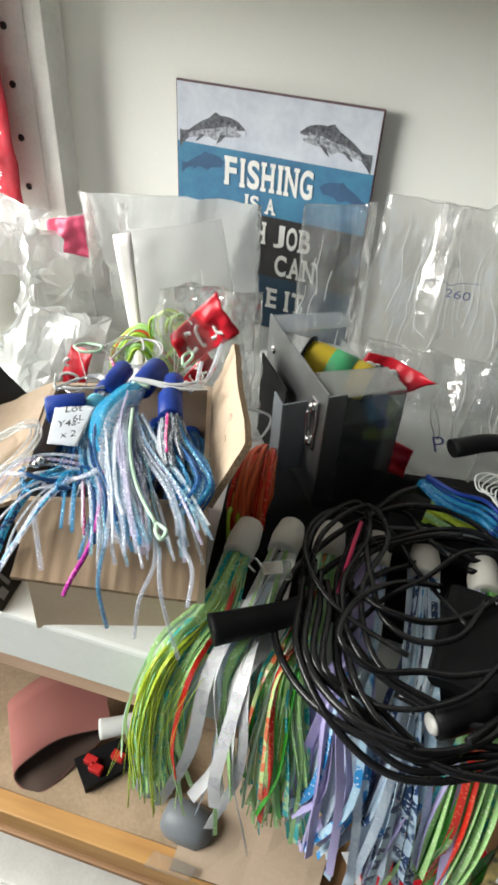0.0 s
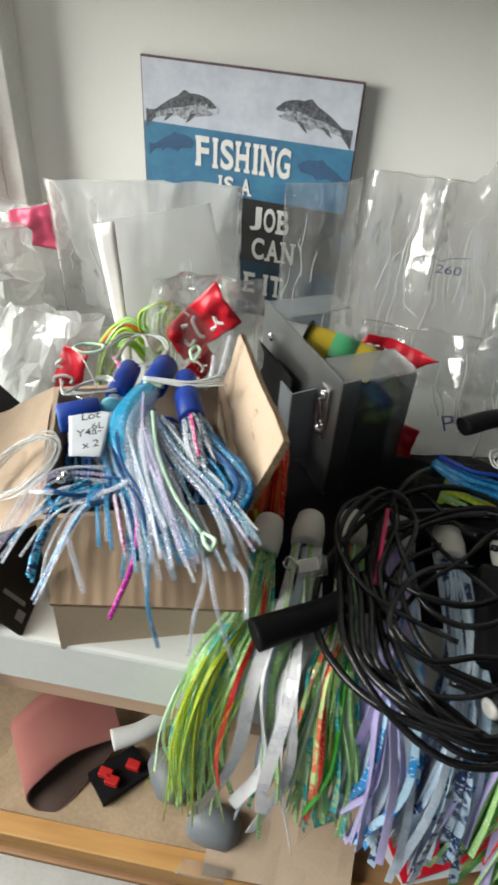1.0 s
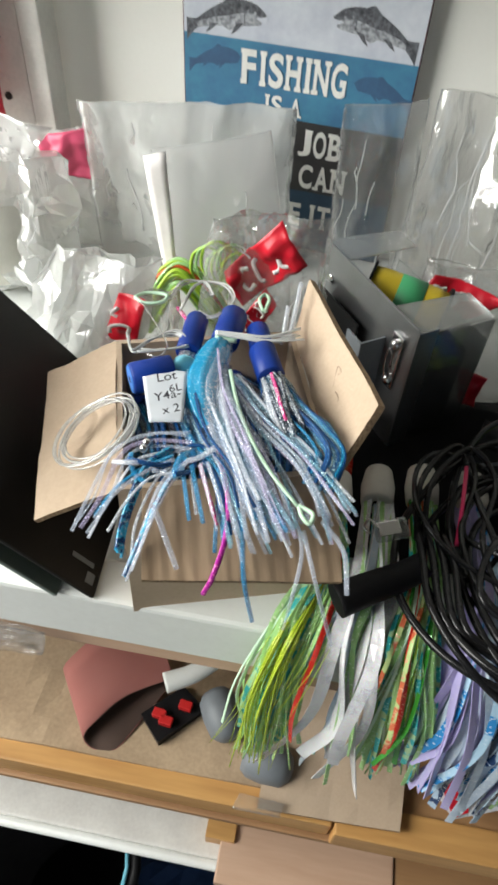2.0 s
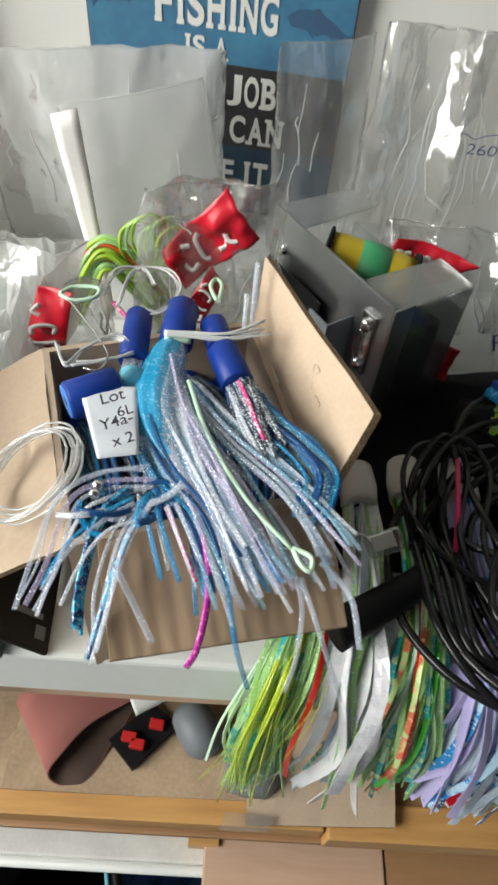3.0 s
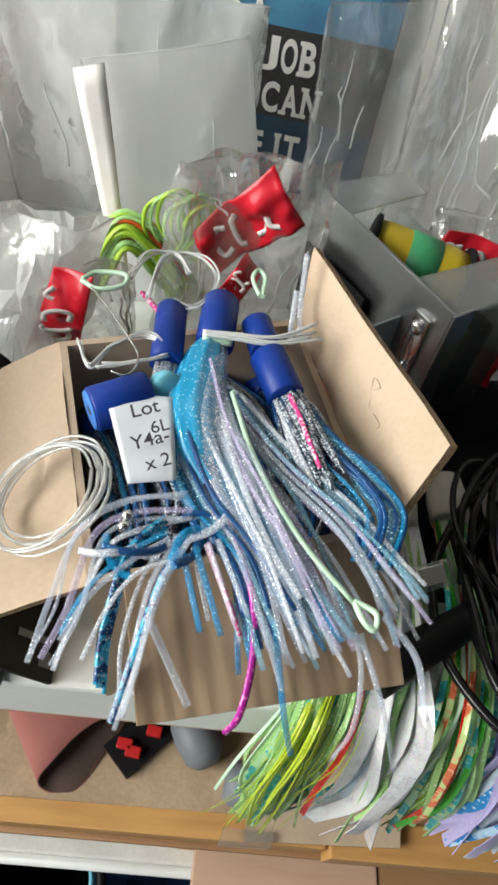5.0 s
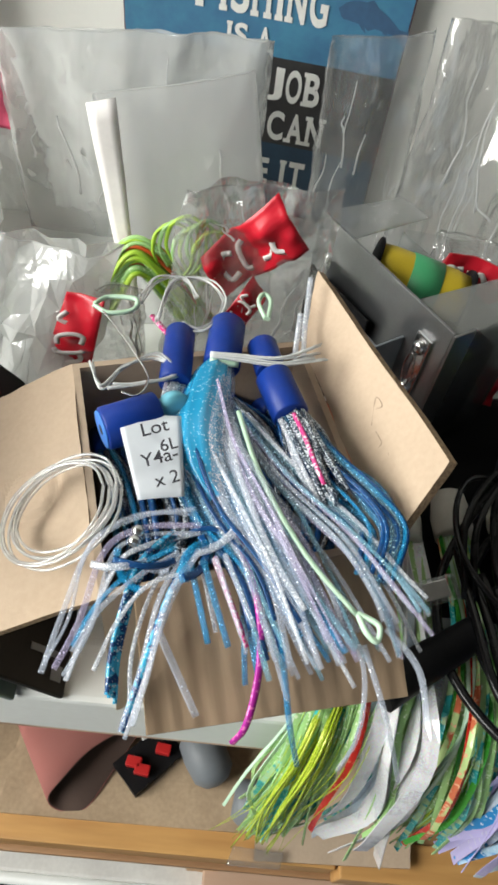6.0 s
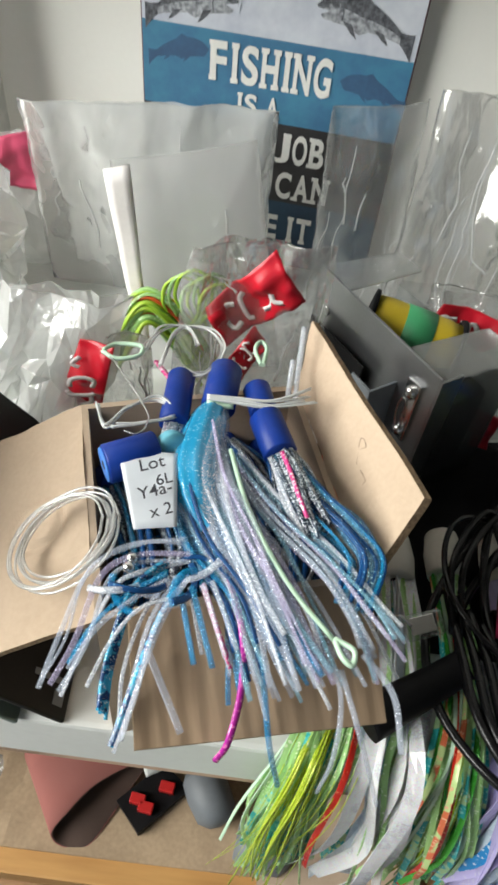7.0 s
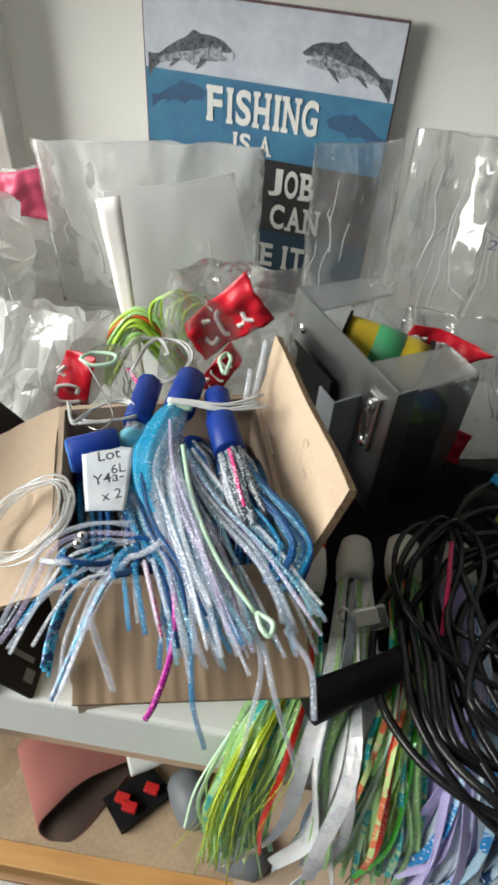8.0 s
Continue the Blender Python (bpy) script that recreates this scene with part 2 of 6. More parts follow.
M = dict(
    wall=shader("wall_paint", (0.84, 0.83, 0.78), 0.75, second=(0.79, 0.78, 0.73), scale=6, fine=260, mix=0.5, bump=0.12),
    # Unseen walls and ceiling, coloured dark to cut the light they bounce.
    room=shader("dark_room_surround", (0.14, 0.133, 0.122), 0.85, scale=3, fine=90),
    white=shader("white_enamel", (0.78, 0.80, 0.78), 0.42, second=(0.66, 0.67, 0.64), scale=14, fine=220, mix=0.45, bump=0.05),
    post=shader("grey_enamel", (0.76, 0.75, 0.71), 0.5, second=(0.5, 0.48, 0.46), scale=25, fine=300, bump=0.06),
    dark=shader("dark_hole", (0.02, 0.018, 0.016), 0.8, bump=0),
    grey=shader("grey_board", (0.36, 0.36, 0.34), 0.6, second=(0.28, 0.27, 0.26), scale=20, bump=0.05),
    card=shader("kraft_card_plain", (0.51, 0.395, 0.29), 0.85, second=(0.41, 0.305, 0.212), scale=16, fine=420, mix=0.65, bump=0.18),
    # Ribbed darker copy of the card, with the front flap's shade in its colour.
    card_shade=shader("kraft_card_shaded", (0.42, 0.30, 0.195), 0.8, second=(0.27, 0.185, 0.115), scale=110, fine=420, mix=0.95, bump=0.12,
                    stretch=(1, 0.08, 0.08), turn=radians(24), wave=(45, 1.5)),
    card_edge=shader("card_edge", (0.17, 0.11, 0.065), 0.9, second=(0.42, 0.29, 0.17), scale=600, fine=1500, mix=1.0, bump=0.5),
    card_old=shader("worn_card", (0.46, 0.34, 0.22), 0.85, second=(0.27, 0.19, 0.12), scale=22, fine=300, mix=0.8, bump=0.25),
    pine=shader("varnished_pine", (0.68, 0.39, 0.14), 0.4, second=(0.36, 0.17, 0.05), scale=22, fine=120, mix=0.8, bump=0.06, stretch=(0.12, 1, 1)),
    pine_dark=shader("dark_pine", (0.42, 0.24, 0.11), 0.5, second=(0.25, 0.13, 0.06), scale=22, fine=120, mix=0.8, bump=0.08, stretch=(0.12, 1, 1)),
    pink_ply=shader("pinkish_timber", (0.62, 0.42, 0.30), 0.55, second=(0.5, 0.31, 0.2), scale=20, fine=160, mix=0.7, bump=0.05, stretch=(0.15, 1, 1)),
    plate=shader("black_coated_plate", (0.009, 0.0085, 0.008), 0.45, spec=0.25, second=(0.02, 0.018, 0.016), scale=50, fine=900, bump=0.05),
    plate2=shader("grey_green_plate", (0.20, 0.24, 0.22), 0.45, second=(0.15, 0.18, 0.17), scale=30, bump=0.05),
    alu=shader("brushed_aluminium", (0.42, 0.43, 0.44), 0.34, 0.95, second=(0.33, 0.34, 0.35), scale=60, fine=700, bump=0.08, stretch=(1, 0.2, 1)),
    steel=shader("bright_steel", (0.7, 0.7, 0.7), 0.22, 1.0, scale=100, bump=0.03),
    black=shader("black_plastic", (0.006, 0.006, 0.007), 0.5, second=(0.014, 0.014, 0.015), scale=80, fine=600, bump=0.08, spec=0.15),
    cable=shader("black_cable_sheath", (0.006, 0.006, 0.007), 0.24, second=(0.013, 0.013, 0.014), scale=60, fine=500, bump=0.06, spec=0.35),
    blue_head=shader("dark_blue_vinyl", (0.005, 0.036, 0.26), 0.42, second=(0.004, 0.024, 0.17), scale=60, fine=400, bump=0.04, spec=0.3),
    blue_face=shader("bright_blue_foam", (0.05, 0.20, 0.62), 0.55, second=(0.03, 0.14, 0.5), scale=80, bump=0.1),
    aqua=shader("aqua_foam", (0.16, 0.48, 0.60), 0.6, second=(0.1, 0.38, 0.5), scale=120, bump=0.15),
    mint=shader("glow_mint_tube", (0.55, 0.76, 0.58), 0.35, second=(0.48, 0.7, 0.5), scale=60, bump=0.03),
    paper=shader("white_paper", (0.66, 0.70, 0.75), 0.8, second=(0.58, 0.62, 0.68), scale=30, fine=300, bump=0.08),
    ink=shader("black_ink", (0.02, 0.02, 0.03), 0.6, bump=0),
    ink_blue=shader("blue_marker", (0.05, 0.06, 0.2), 0.6, bump=0),
    pencil=shader("pencil_line", (0.26, 0.19, 0.14), 0.8, bump=0),
    red=shader("red_print", (0.62, 0.012, 0.03), 0.35, second=(0.5, 0.008, 0.02), scale=40, fine=200, bump=0.1),
    pink=shader("pink_print", (0.75, 0.10, 0.2), 0.4, bump=0.1),
    white_print=shader("white_print", (0.82, 0.78, 0.76), 0.45, bump=0),
    belt_red=shader("abrasive_red", (0.37, 0.145, 0.125), 0.92, second=(0.36, 0.13, 0.11), scale=40, fine=1800, mix=0.7, bump=0.4),
    belt_back=shader("brown_cloth_backing", (0.085, 0.052, 0.040), 0.85, second=(0.055, 0.034, 0.026), scale=30, fine=900, bump=0.3),
    yellow=shader("yellow_line", (0.72, 0.54, 0.03), 0.5, second=(0.55, 0.38, 0.02), scale=30, fine=900, bump=0.2, stretch=(1, 1, 8)),
    green_tape=shader("green_tape", (0.07, 0.42, 0.18), 0.45, second=(0.05, 0.34, 0.13), scale=60, bump=0.08),
    foam=shader("off_white_foam", (0.72, 0.70, 0.64), 0.7, second=(0.6, 0.58, 0.52), scale=60, bump=0.12),
    orange=shader("orange_plastic", (0.62, 0.10, 0.02), 0.4, second=(0.45, 0.06, 0.015), scale=30, bump=0.08),
    lime=shader("lime_vinyl", (0.36, 0.62, 0.05), 0.35, second=(0.5, 0.62, 0.06), scale=60, bump=0.05),
    slate=shader("slate_grey_plastic", (0.19, 0.21, 0.23), 0.5, second=(0.15, 0.165, 0.18), scale=25, bump=0.06),
    red_knob=shader("red_plastic", (0.55, 0.02, 0.02), 0.35, scale=60, bump=0.04),
    teal=shader("teal_card", (0.03, 0.20, 0.18), 0.6, bump=0.06),
    camo=shader("camouflage_print", (0.30, 0.22, 0.07), 0.7, second=(0.03, 0.03, 0.02), scale=130, fine=200, mix=1.0, bump=0.1),
    magenta_wire=shader("magenta_wire", (0.65, 0.02, 0.12), 0.4, bump=0.03),
    blue_bin=shader("dark_blue_fabric", (0.02, 0.06, 0.16), 0.8, scale=60, bump=0.3),
    sign_white=shader("sign_pale", (0.62, 0.65, 0.71), 0.5, second=(0.44, 0.47, 0.56), scale=35, fine=160, mix=0.75, bump=0.05),
    sign_blue=shader("sign_blue", (0.055, 0.21, 0.335), 0.5, second=(0.04, 0.12, 0.25), scale=30, fine=150, mix=0.8, bump=0.05),
    sign_black=shader("sign_black", (0.022, 0.021, 0.022), 0.5, second=(0.05, 0.045, 0.045), scale=40, fine=200, mix=0.7, bump=0.05),
    sign_navy=shader("sign_navy", (0.02, 0.06, 0.105), 0.5, second=(0.012, 0.03, 0.06), scale=40, fine=200, mix=0.7, bump=0.05),
    sign_rust=shader("sign_worn_edge", (0.16, 0.08, 0.09), 0.6, second=(0.08, 0.05, 0.06), scale=80, fine=300, mix=1, bump=0.2),
    fish=shader("fish_print", (0.03, 0.033, 0.04), 0.6, second=(0.22, 0.23, 0.26), scale=260, fine=700, mix=0.7, bump=0),
    fish_belly=shader("fish_belly_print", (0.48, 0.50, 0.54), 0.6, second=(0.07, 0.075, 0.09), scale=320, fine=420, mix=0.9, bump=0),
    fish_pale=shader("fish_shadow_print", (0.035, 0.085, 0.17), 0.6, second=(0.045, 0.13, 0.25), scale=60, bump=0),
    letter=shader("cream_letter", (0.80, 0.79, 0.74), 0.55, second=(0.6, 0.6, 0.6), scale=70, fine=260, mix=0.5, bump=0),
    red_floral=shader("red_floral_print", (0.60, 0.01, 0.035), 0.7, second=(0.8, 0.72, 0.7), scale=30, fine=140, mix=0.1, bump=0.1),
    bag=film("clear_bag_film", tint=(0.985, 0.985, 0.985), haze=0.11, gloss=0.09, rough=0.08, crease=50, depth=0.4, facet=0.35, size=30),
    bag_frost=film("frosted_bag_film", tint=(0.96, 0.96, 0.96), haze=0.36, gloss=0.07, rough=0.28, crease=14, depth=0.25, facet=0.12, size=30),
    bag_milk=film("milky_bag_film", tint=(0.985, 0.985, 0.98), haze=0.50, gloss=0.09, rough=0.14, crease=25, depth=0.18, facet=0.15, size=25),
    # Milky strip film: the bright glint of a fold is in its colour.
    film_glint=film("painted_glint_film", haze=0.62, gloss=0.10, rough=0.3, crease=90, depth=0.3),
    acrylic=film("clear_acrylic", tint=(0.84, 0.86, 0.86), haze=0.05, gloss=0.08, rough=0.12, crease=20, depth=0.05),
    acrylic_frost=film("frosted_acrylic", tint=(0.86, 0.87, 0.87), haze=0.22, gloss=0.12, rough=0.15, crease=20, depth=0.05),
    mono=film("nylon_line", tint=(0.95, 0.95, 0.94), haze=0.42, gloss=0.10, rough=0.15, crease=200, depth=0.2),
    mono_white=shader("white_nylon", (0.78, 0.80, 0.79), 0.2, second=(0.7, 0.72, 0.72), scale=50, bump=0.0, spec=0.7, alpha=0.75),
    aqua_clear=tinsel("aqua_clear_vinyl", (0.25, 0.52, 0.66), flake=(0.7, 0.88, 0.95), see=0.68, amount=0.015, scale=2300, rough=0.08),
    # Film whitened with extra haze to stand for strong window light.
    bag_lit=film("lit_bag_film", tint=(0.97, 0.97, 0.96), haze=0.72, gloss=0.10, rough=0.15, crease=40, depth=0.5, facet=0.6, size=45),
    # Near-black sheet colour that stands in for shade on the shelf.
    cloth=shader("shade_sheet", (0.009, 0.009, 0.010), 0.9, second=(0.015, 0.015, 0.015), scale=60, fine=900, bump=0.3, spec=0.15),
    blue_skin=tinsel("blue_squid_skin", (0.02, 0.38, 0.70), flake=(0.4, 0.8, 0.95), see=0.35, amount=0.04, scale=2400, rough=0.12),
    clear_skin=tinsel("clear_squid_skin", (0.48, 0.56, 0.66), flake=(0.85, 0.9, 0.95), see=0.72, amount=0.06, scale=3300, rough=0.12),
    clear=tinsel("clear_flake_vinyl", (0.70, 0.77, 0.90), see=0.70, amount=0.012, scale=1800, rough=0.06),
    silver=tinsel("silver_flake_vinyl", (0.74, 0.79, 0.88), see=0.66, amount=0.14, scale=3300, rough=0.10),
    blue=tinsel("blue_vinyl", (0.015, 0.30, 0.60), flake=(0.5, 0.8, 0.95), see=0.55, amount=0.015, scale=2600, rough=0.13),
    blue_dk=tinsel("deep_blue_vinyl", (0.010, 0.075, 0.24), flake=(0.2, 0.5, 0.7), see=0.2, amount=0.02, scale=2300),
    blue_bar=tinsel("barred_blue_vinyl", (0.05, 0.42, 0.68), flake=(0.6, 0.8, 0.9), see=0.1, amount=0.10, scale=2300, bands=((0.01, 0.06, 0.2), 330)),
    lilac=tinsel("lilac_vinyl", (0.62, 0.56, 0.80), see=0.72, amount=0.02, scale=2300),
    magenta=tinsel("magenta_vinyl", (0.42, 0.02, 0.30), flake=(0.8, 0.2, 0.5), see=0.05, amount=0.2, scale=1100),
    hotpink=tinsel("pink_vinyl", (0.70, 0.06, 0.26), flake=(0.9, 0.6, 0.7), see=0.1, amount=0.25, scale=1100),
    pepper=tinsel("dark_glitter_vinyl", (0.03, 0.05, 0.08), flake=(0.75, 0.8, 0.85), see=0.1, amount=0.30, scale=2600, rough=0.3),
    # Bright silver reflection is put into a pale, barely metallic base.
    holo=tinsel("holographic_mylar", (0.88, 0.89, 0.92), flake=(0.98, 0.98, 0.99), see=0.0, amount=0.35, scale=2000, rough=0.22, bands=((0.62, 0.66, 0.72), 45), metal=0.12),
    pale_green=tinsel("pale_green_vinyl", (0.50, 0.84, 0.34), flake=(0.8, 0.95, 0.65), see=0.3, amount=0.08, scale=900),
    olive=tinsel("olive_braid", (0.36, 0.50, 0.02), flake=(0.62, 0.72, 0.1), see=0.0, amount=0.4, scale=1500),
    grass=tinsel("grass_green_ribbon", (0.05, 0.34, 0.035), flake=(0.1, 0.5, 0.1), see=0.05, amount=0.1, scale=800),
    turq=tinsel("turquoise_barred_vinyl", (0.04, 0.46, 0.47), flake=(0.3, 0.8, 0.75), see=0.1, amount=0.12, scale=900, bands=((0.50, 0.76, 0.40), 95)),
    scarlet=tinsel("scarlet_vinyl", (0.60, 0.025, 0.015), flake=(0.8, 0.2, 0.1), see=0.05, amount=0.1, scale=900),
    coral=tinsel("coral_barred_vinyl", (0.72, 0.18, 0.08), flake=(0.9, 0.5, 0.3), see=0.1, amount=0.1, scale=900, bands=((0.55, 0.72, 0.30), 90)),
    lavender=tinsel("lavender_ribbon", (0.50, 0.45, 0.76), flake=(0.6, 0.56, 0.8), see=0.05, amount=0.06, scale=600),
    ice=tinsel("ice_blue_ribbon", (0.62, 0.74, 0.86), flake=(0.75, 0.82, 0.9), see=0.1, amount=0.12, scale=800, bands=((0.55, 0.66, 0.8), 60)),
    spotted=tinsel("spotted_blue_ribbon", (0.42, 0.56, 0.70), flake=(0.65, 0.75, 0.85), see=0.05, amount=0.1, scale=800, bands=((0.02, 0.05, 0.14), 75)),
    sky_bar=tinsel("sky_barred_ribbon", (0.42, 0.62, 0.78), flake=(0.6, 0.75, 0.9), see=0.05, amount=0.08, scale=800, bands=((0.03, 0.26, 0.62), 75)),
    navy_rib=tinsel("navy_ribbon", (0.02, 0.03, 0.09), flake=(0.2, 0.25, 0.4), see=0.0, amount=0.1, scale=800),
)


# ---- building helpers ----
def mesh_of(bm, material, smooth=False):
    me = bpy.data.meshes.new("mesh")
    bmesh.ops.recalc_face_normals(bm, faces=bm.faces)
    bm.to_mesh(me)
    bm.free()
    for m in (material if isinstance(material, (list, tuple)) else [material]):
        me.materials.append(m)
    if smooth:
        me.polygons.foreach_set("use_smooth", [True] * len(me.polygons))
    return me


def part(name, bm, material, parent, label="", smooth=False):
    ob = new(name, mesh_of(bm, material, smooth))
    ob.parent = parent
    return tagged(ob, label)


def thing(name, label, category, m=None, group="", kind=""):
    ob = new(name)
    ob.empty_display_size = 0.01
    ob.matrix_basis = m or Matrix()
    return tagged(ob, label, category, group, kind)


def solid(name, bm, material, label, category, m=None, group="", kind="", smooth=False):
    ob = new(name, mesh_of(bm, material, smooth))
    ob.matrix_basis = m or Matrix()
    return tagged(ob, label, category, group, kind)


def box(x0, x1, y0, y1, z0, z1, bevel=0.0, bm=None):
    """A box with rounded edges, added to bm."""
    out = bm or bmesh.new()
    tmp = bmesh.new()
    bmesh.ops.create_cube(tmp, size=1)
    for v in tmp.verts:
        v.co = Vector(((x0 + x1) / 2 + v.co.x * (x1 - x0), (y0 + y1) / 2 + v.co.y * (y1 - y0), (z0 + z1) / 2 + v.co.z * (z1 - z0)))
    if bevel:
        bmesh.ops.bevel(tmp, geom=tmp.edges[:], offset=bevel, segments=2, affect="EDGES", profile=0.6)
    merge(tmp, out)
    return out


def merge(src, dst, m=None, index=0):
    if m:
        src.transform(m)
    vs = {v: dst.verts.new(v.co) for v in src.verts}
    for f in src.faces:
        g = dst.faces.new([vs[v] for v in f.verts])
        g.material_index, g.smooth = f.material_index or index, f.smooth
    src.free()


def curve_points(ctrl, steps=8):
    """A smooth line through the control points."""
    p = [Vector(c) for c in ctrl]
    p = [p[0] * 2 - p[1]] + p + [p[-1] * 2 - p[-2]]
    out = []
    for i in range(1, len(p) - 2):
        a, b, c, d = p[i - 1:i + 3]
        for k in range(steps):
            t = k / steps
            out.append(0.5 * (2 * b + (c - a) * t + (2 * a - 5 * b + 4 * c - d) * t * t + (3 * b - a - 3 * c + d) * t ** 3))
    return out + [p[-2]]


def tube(line, w, t=None, sides=6, taper=1.0, side=None, bm=None, wob=0.0):
    """A strand along the line: w wide, t thick (an ellipse), narrowing to taper of its size."""
    bm = bm or bmesh.new()
    t = w if t is None else t
    n = len(line)
    rings = []
    ref = Vector(side) if side else Vector((0.3, 0.2, 1))
    for i, p in enumerate(line):
        tan = (line[min(i + 1, n - 1)] - line[max(i - 1, 0)]).normalized()
        a = tan.cross(ref)
        a = a.normalized() if a.length > 1e-4 else Vector((1, 0, 0))
        b = a.cross(tan)
        k = 1 + (taper - 1) * i / max(1, n - 1)
        twist = wob * math.sin(i * 0.35)
        ring = []
        for s in range(sides):
            f = 2 * math.pi * s / sides + twist
            ring.append(bm.verts.new(p + a * (math.cos(f) * w * k / 2) + b * (math.sin(f) * t * k / 2)))
        rings.append(ring)
    for r, q in zip(rings, rings[1:]):
        for s in range(sides):
            bm.faces.new((r[s], r[(s + 1) % sides], q[(s + 1) % sides], q[s])).smooth = True
    bm.faces.new(rings[0][::-1])
    bm.faces.new(rings[-1])
    return bm


def ribbon(line, w, t, side, twist=0.0, phase=0.0, bm=None):
    """A flat strip with square edges that turns slightly along its length."""
    bm = bm or bmesh.new()
    n = len(line)
    ref = Vector(side)
    rings = []
    for i, p in enumerate(line):
        tan = (line[min(i + 1, n - 1)] - line[max(i - 1, 0)]).normalized()
        a = tan.cross(ref)
        a = a.normalized() if a.length > 1e-4 else Vector((1, 0, 0))
        b = a.cross(tan)
        f = twist * math.sin(phase + 3.2 * i / n)
        a, b = a * math.cos(f) + b * math.sin(f), b * math.cos(f) - a * math.sin(f)
        rings.append([bm.verts.new(p + a * (x * w / 2) + b * (y * t / 2)) for x, y in ((-1, -1), (0, -1.4), (1, -1), (1, 1), (0, 1.4), (-1, 1))])
    for r, q in zip(rings, rings[1:]):
        for s in range(6):
            bm.faces.new((r[s], r[(s + 1) % 6], q[(s + 1) % 6], q[s]))
    bm.faces.new(rings[0][::-1])
    bm.faces.new(rings[-1])
    return bm


def lathe(profile, seg=28, bm=None):
    """A turned shape about z: profile of (radius, height)."""
    bm = bm or bmesh.new()
    rows = [[bm.verts.new((r * math.cos(2 * math.pi * s / seg), r * math.sin(2 * math.pi * s / seg), z)) for s in range(seg)] for r, z in profile]
    for a, b in zip(rows, rows[1:]):
        for s in range(seg):
            bm.faces.new((a[s], a[(s + 1) % seg], b[(s + 1) % seg], b[s])).smooth = True
    bm.faces.new(rows[0][::-1])
    bm.faces.new(rows[-1])
    return bm


def along(a, b):
    """The pose that puts z from a to b."""
    a, b = Vector(a), Vector(b)
    return Matrix.Translation(a) @ (b - a).to_track_quat("Z", "Y").to_matrix().to_4x4()


def slab(q, thick, nu=1, nv=1, dent=0.0, seed=0, bm=None, index=0, ring=None):
    """A bent sheet with thickness over the four corners q (anticlockwise), dented by noise."""
    bm = bm or bmesh.new()
    a, b, c, d = [Vector(p) for p in q]
    nrm = (b - a).cross(d - a).normalized()
    grids = []
    for off in (0, -thick):
        g = []
        for j in range(nv + 1):
            for i in range(nu + 1):
                u, v = i / nu, j / nv
                p = a * (1 - u) * (1 - v) + b * u * (1 - v) + c * u * v + d * (1 - u) * v
                h = dent * (noise.noise(p * 28 + Vector((seed, 0, 0))) + 0.3 * noise.noise(p * 110 + Vector((0, seed, 0)))) if dent else 0
                if ring:
                    h -= ring[2] * math.exp(-(((p - ring[0]).length - ring[1]) / 0.0022) ** 2)
                g.append(bm.verts.new(p + nrm * (off + h)))
        grids.append(g)
    w = nu + 1
    for k, g in enumerate(grids):
        for j in range(nv):
            for i in range(nu):
                f = (g[j * w + i], g[j * w + i + 1], g[(j + 1) * w + i + 1], g[(j + 1) * w + i])
                bm.faces.new(f if k == 0 else f[::-1]).material_index = index + (1 if k else 0)
    rim = [j for j in range(w)] + [w * r + nu for r in range(1, nv + 1)] + [w * nv + i for i in range(nu - 1, -1, -1)] + [w * r for r in range(nv - 1, 0, -1)]
    for i, j in zip(rim, rim[1:] + rim[:1]):
        bm.faces.new((grids[0][j], grids[0][i], grids[1][i], grids[1][j])).material_index = index + 2
    return bm


def letters(text, height, material, name, parent, m, width=None, deep=0.0003, heavy=0.0):
    """Raised letters in the built-in font, in the xz plane of m."""
    c = bpy.data.curves.new("text", "FONT")
    c.body, c.size, c.extrude, c.offset = text, 1.0, 0.0, heavy
    tmp = bpy.data.objects.new("text", c)
    scene.collection.objects.link(tmp)
    me = bpy.data.meshes.new_from_object(tmp.evaluated_get(bpy.context.evaluated_depsgraph_get()))
    bpy.data.objects.remove(tmp)
    xs, ys = [v.co.x for v in me.vertices], [v.co.y for v in me.vertices]
    x0, y0, sx, sy = min(xs), min(ys), max(xs) - min(xs), max(ys) - min(ys)
    k = height / sy
    kx = width / sx if width else k
    for v in me.vertices:
        v.co = ((v.co.x - x0) * kx, -deep, (v.co.y - y0) * k)
    me.materials.append(material)
    ob = new(name, me)
    ob.parent, ob.matrix_basis = parent, m
    return ob


S = pose(0, 0, 0, 0, 0, 7)      # the shelving runs at 7 degrees to the sign


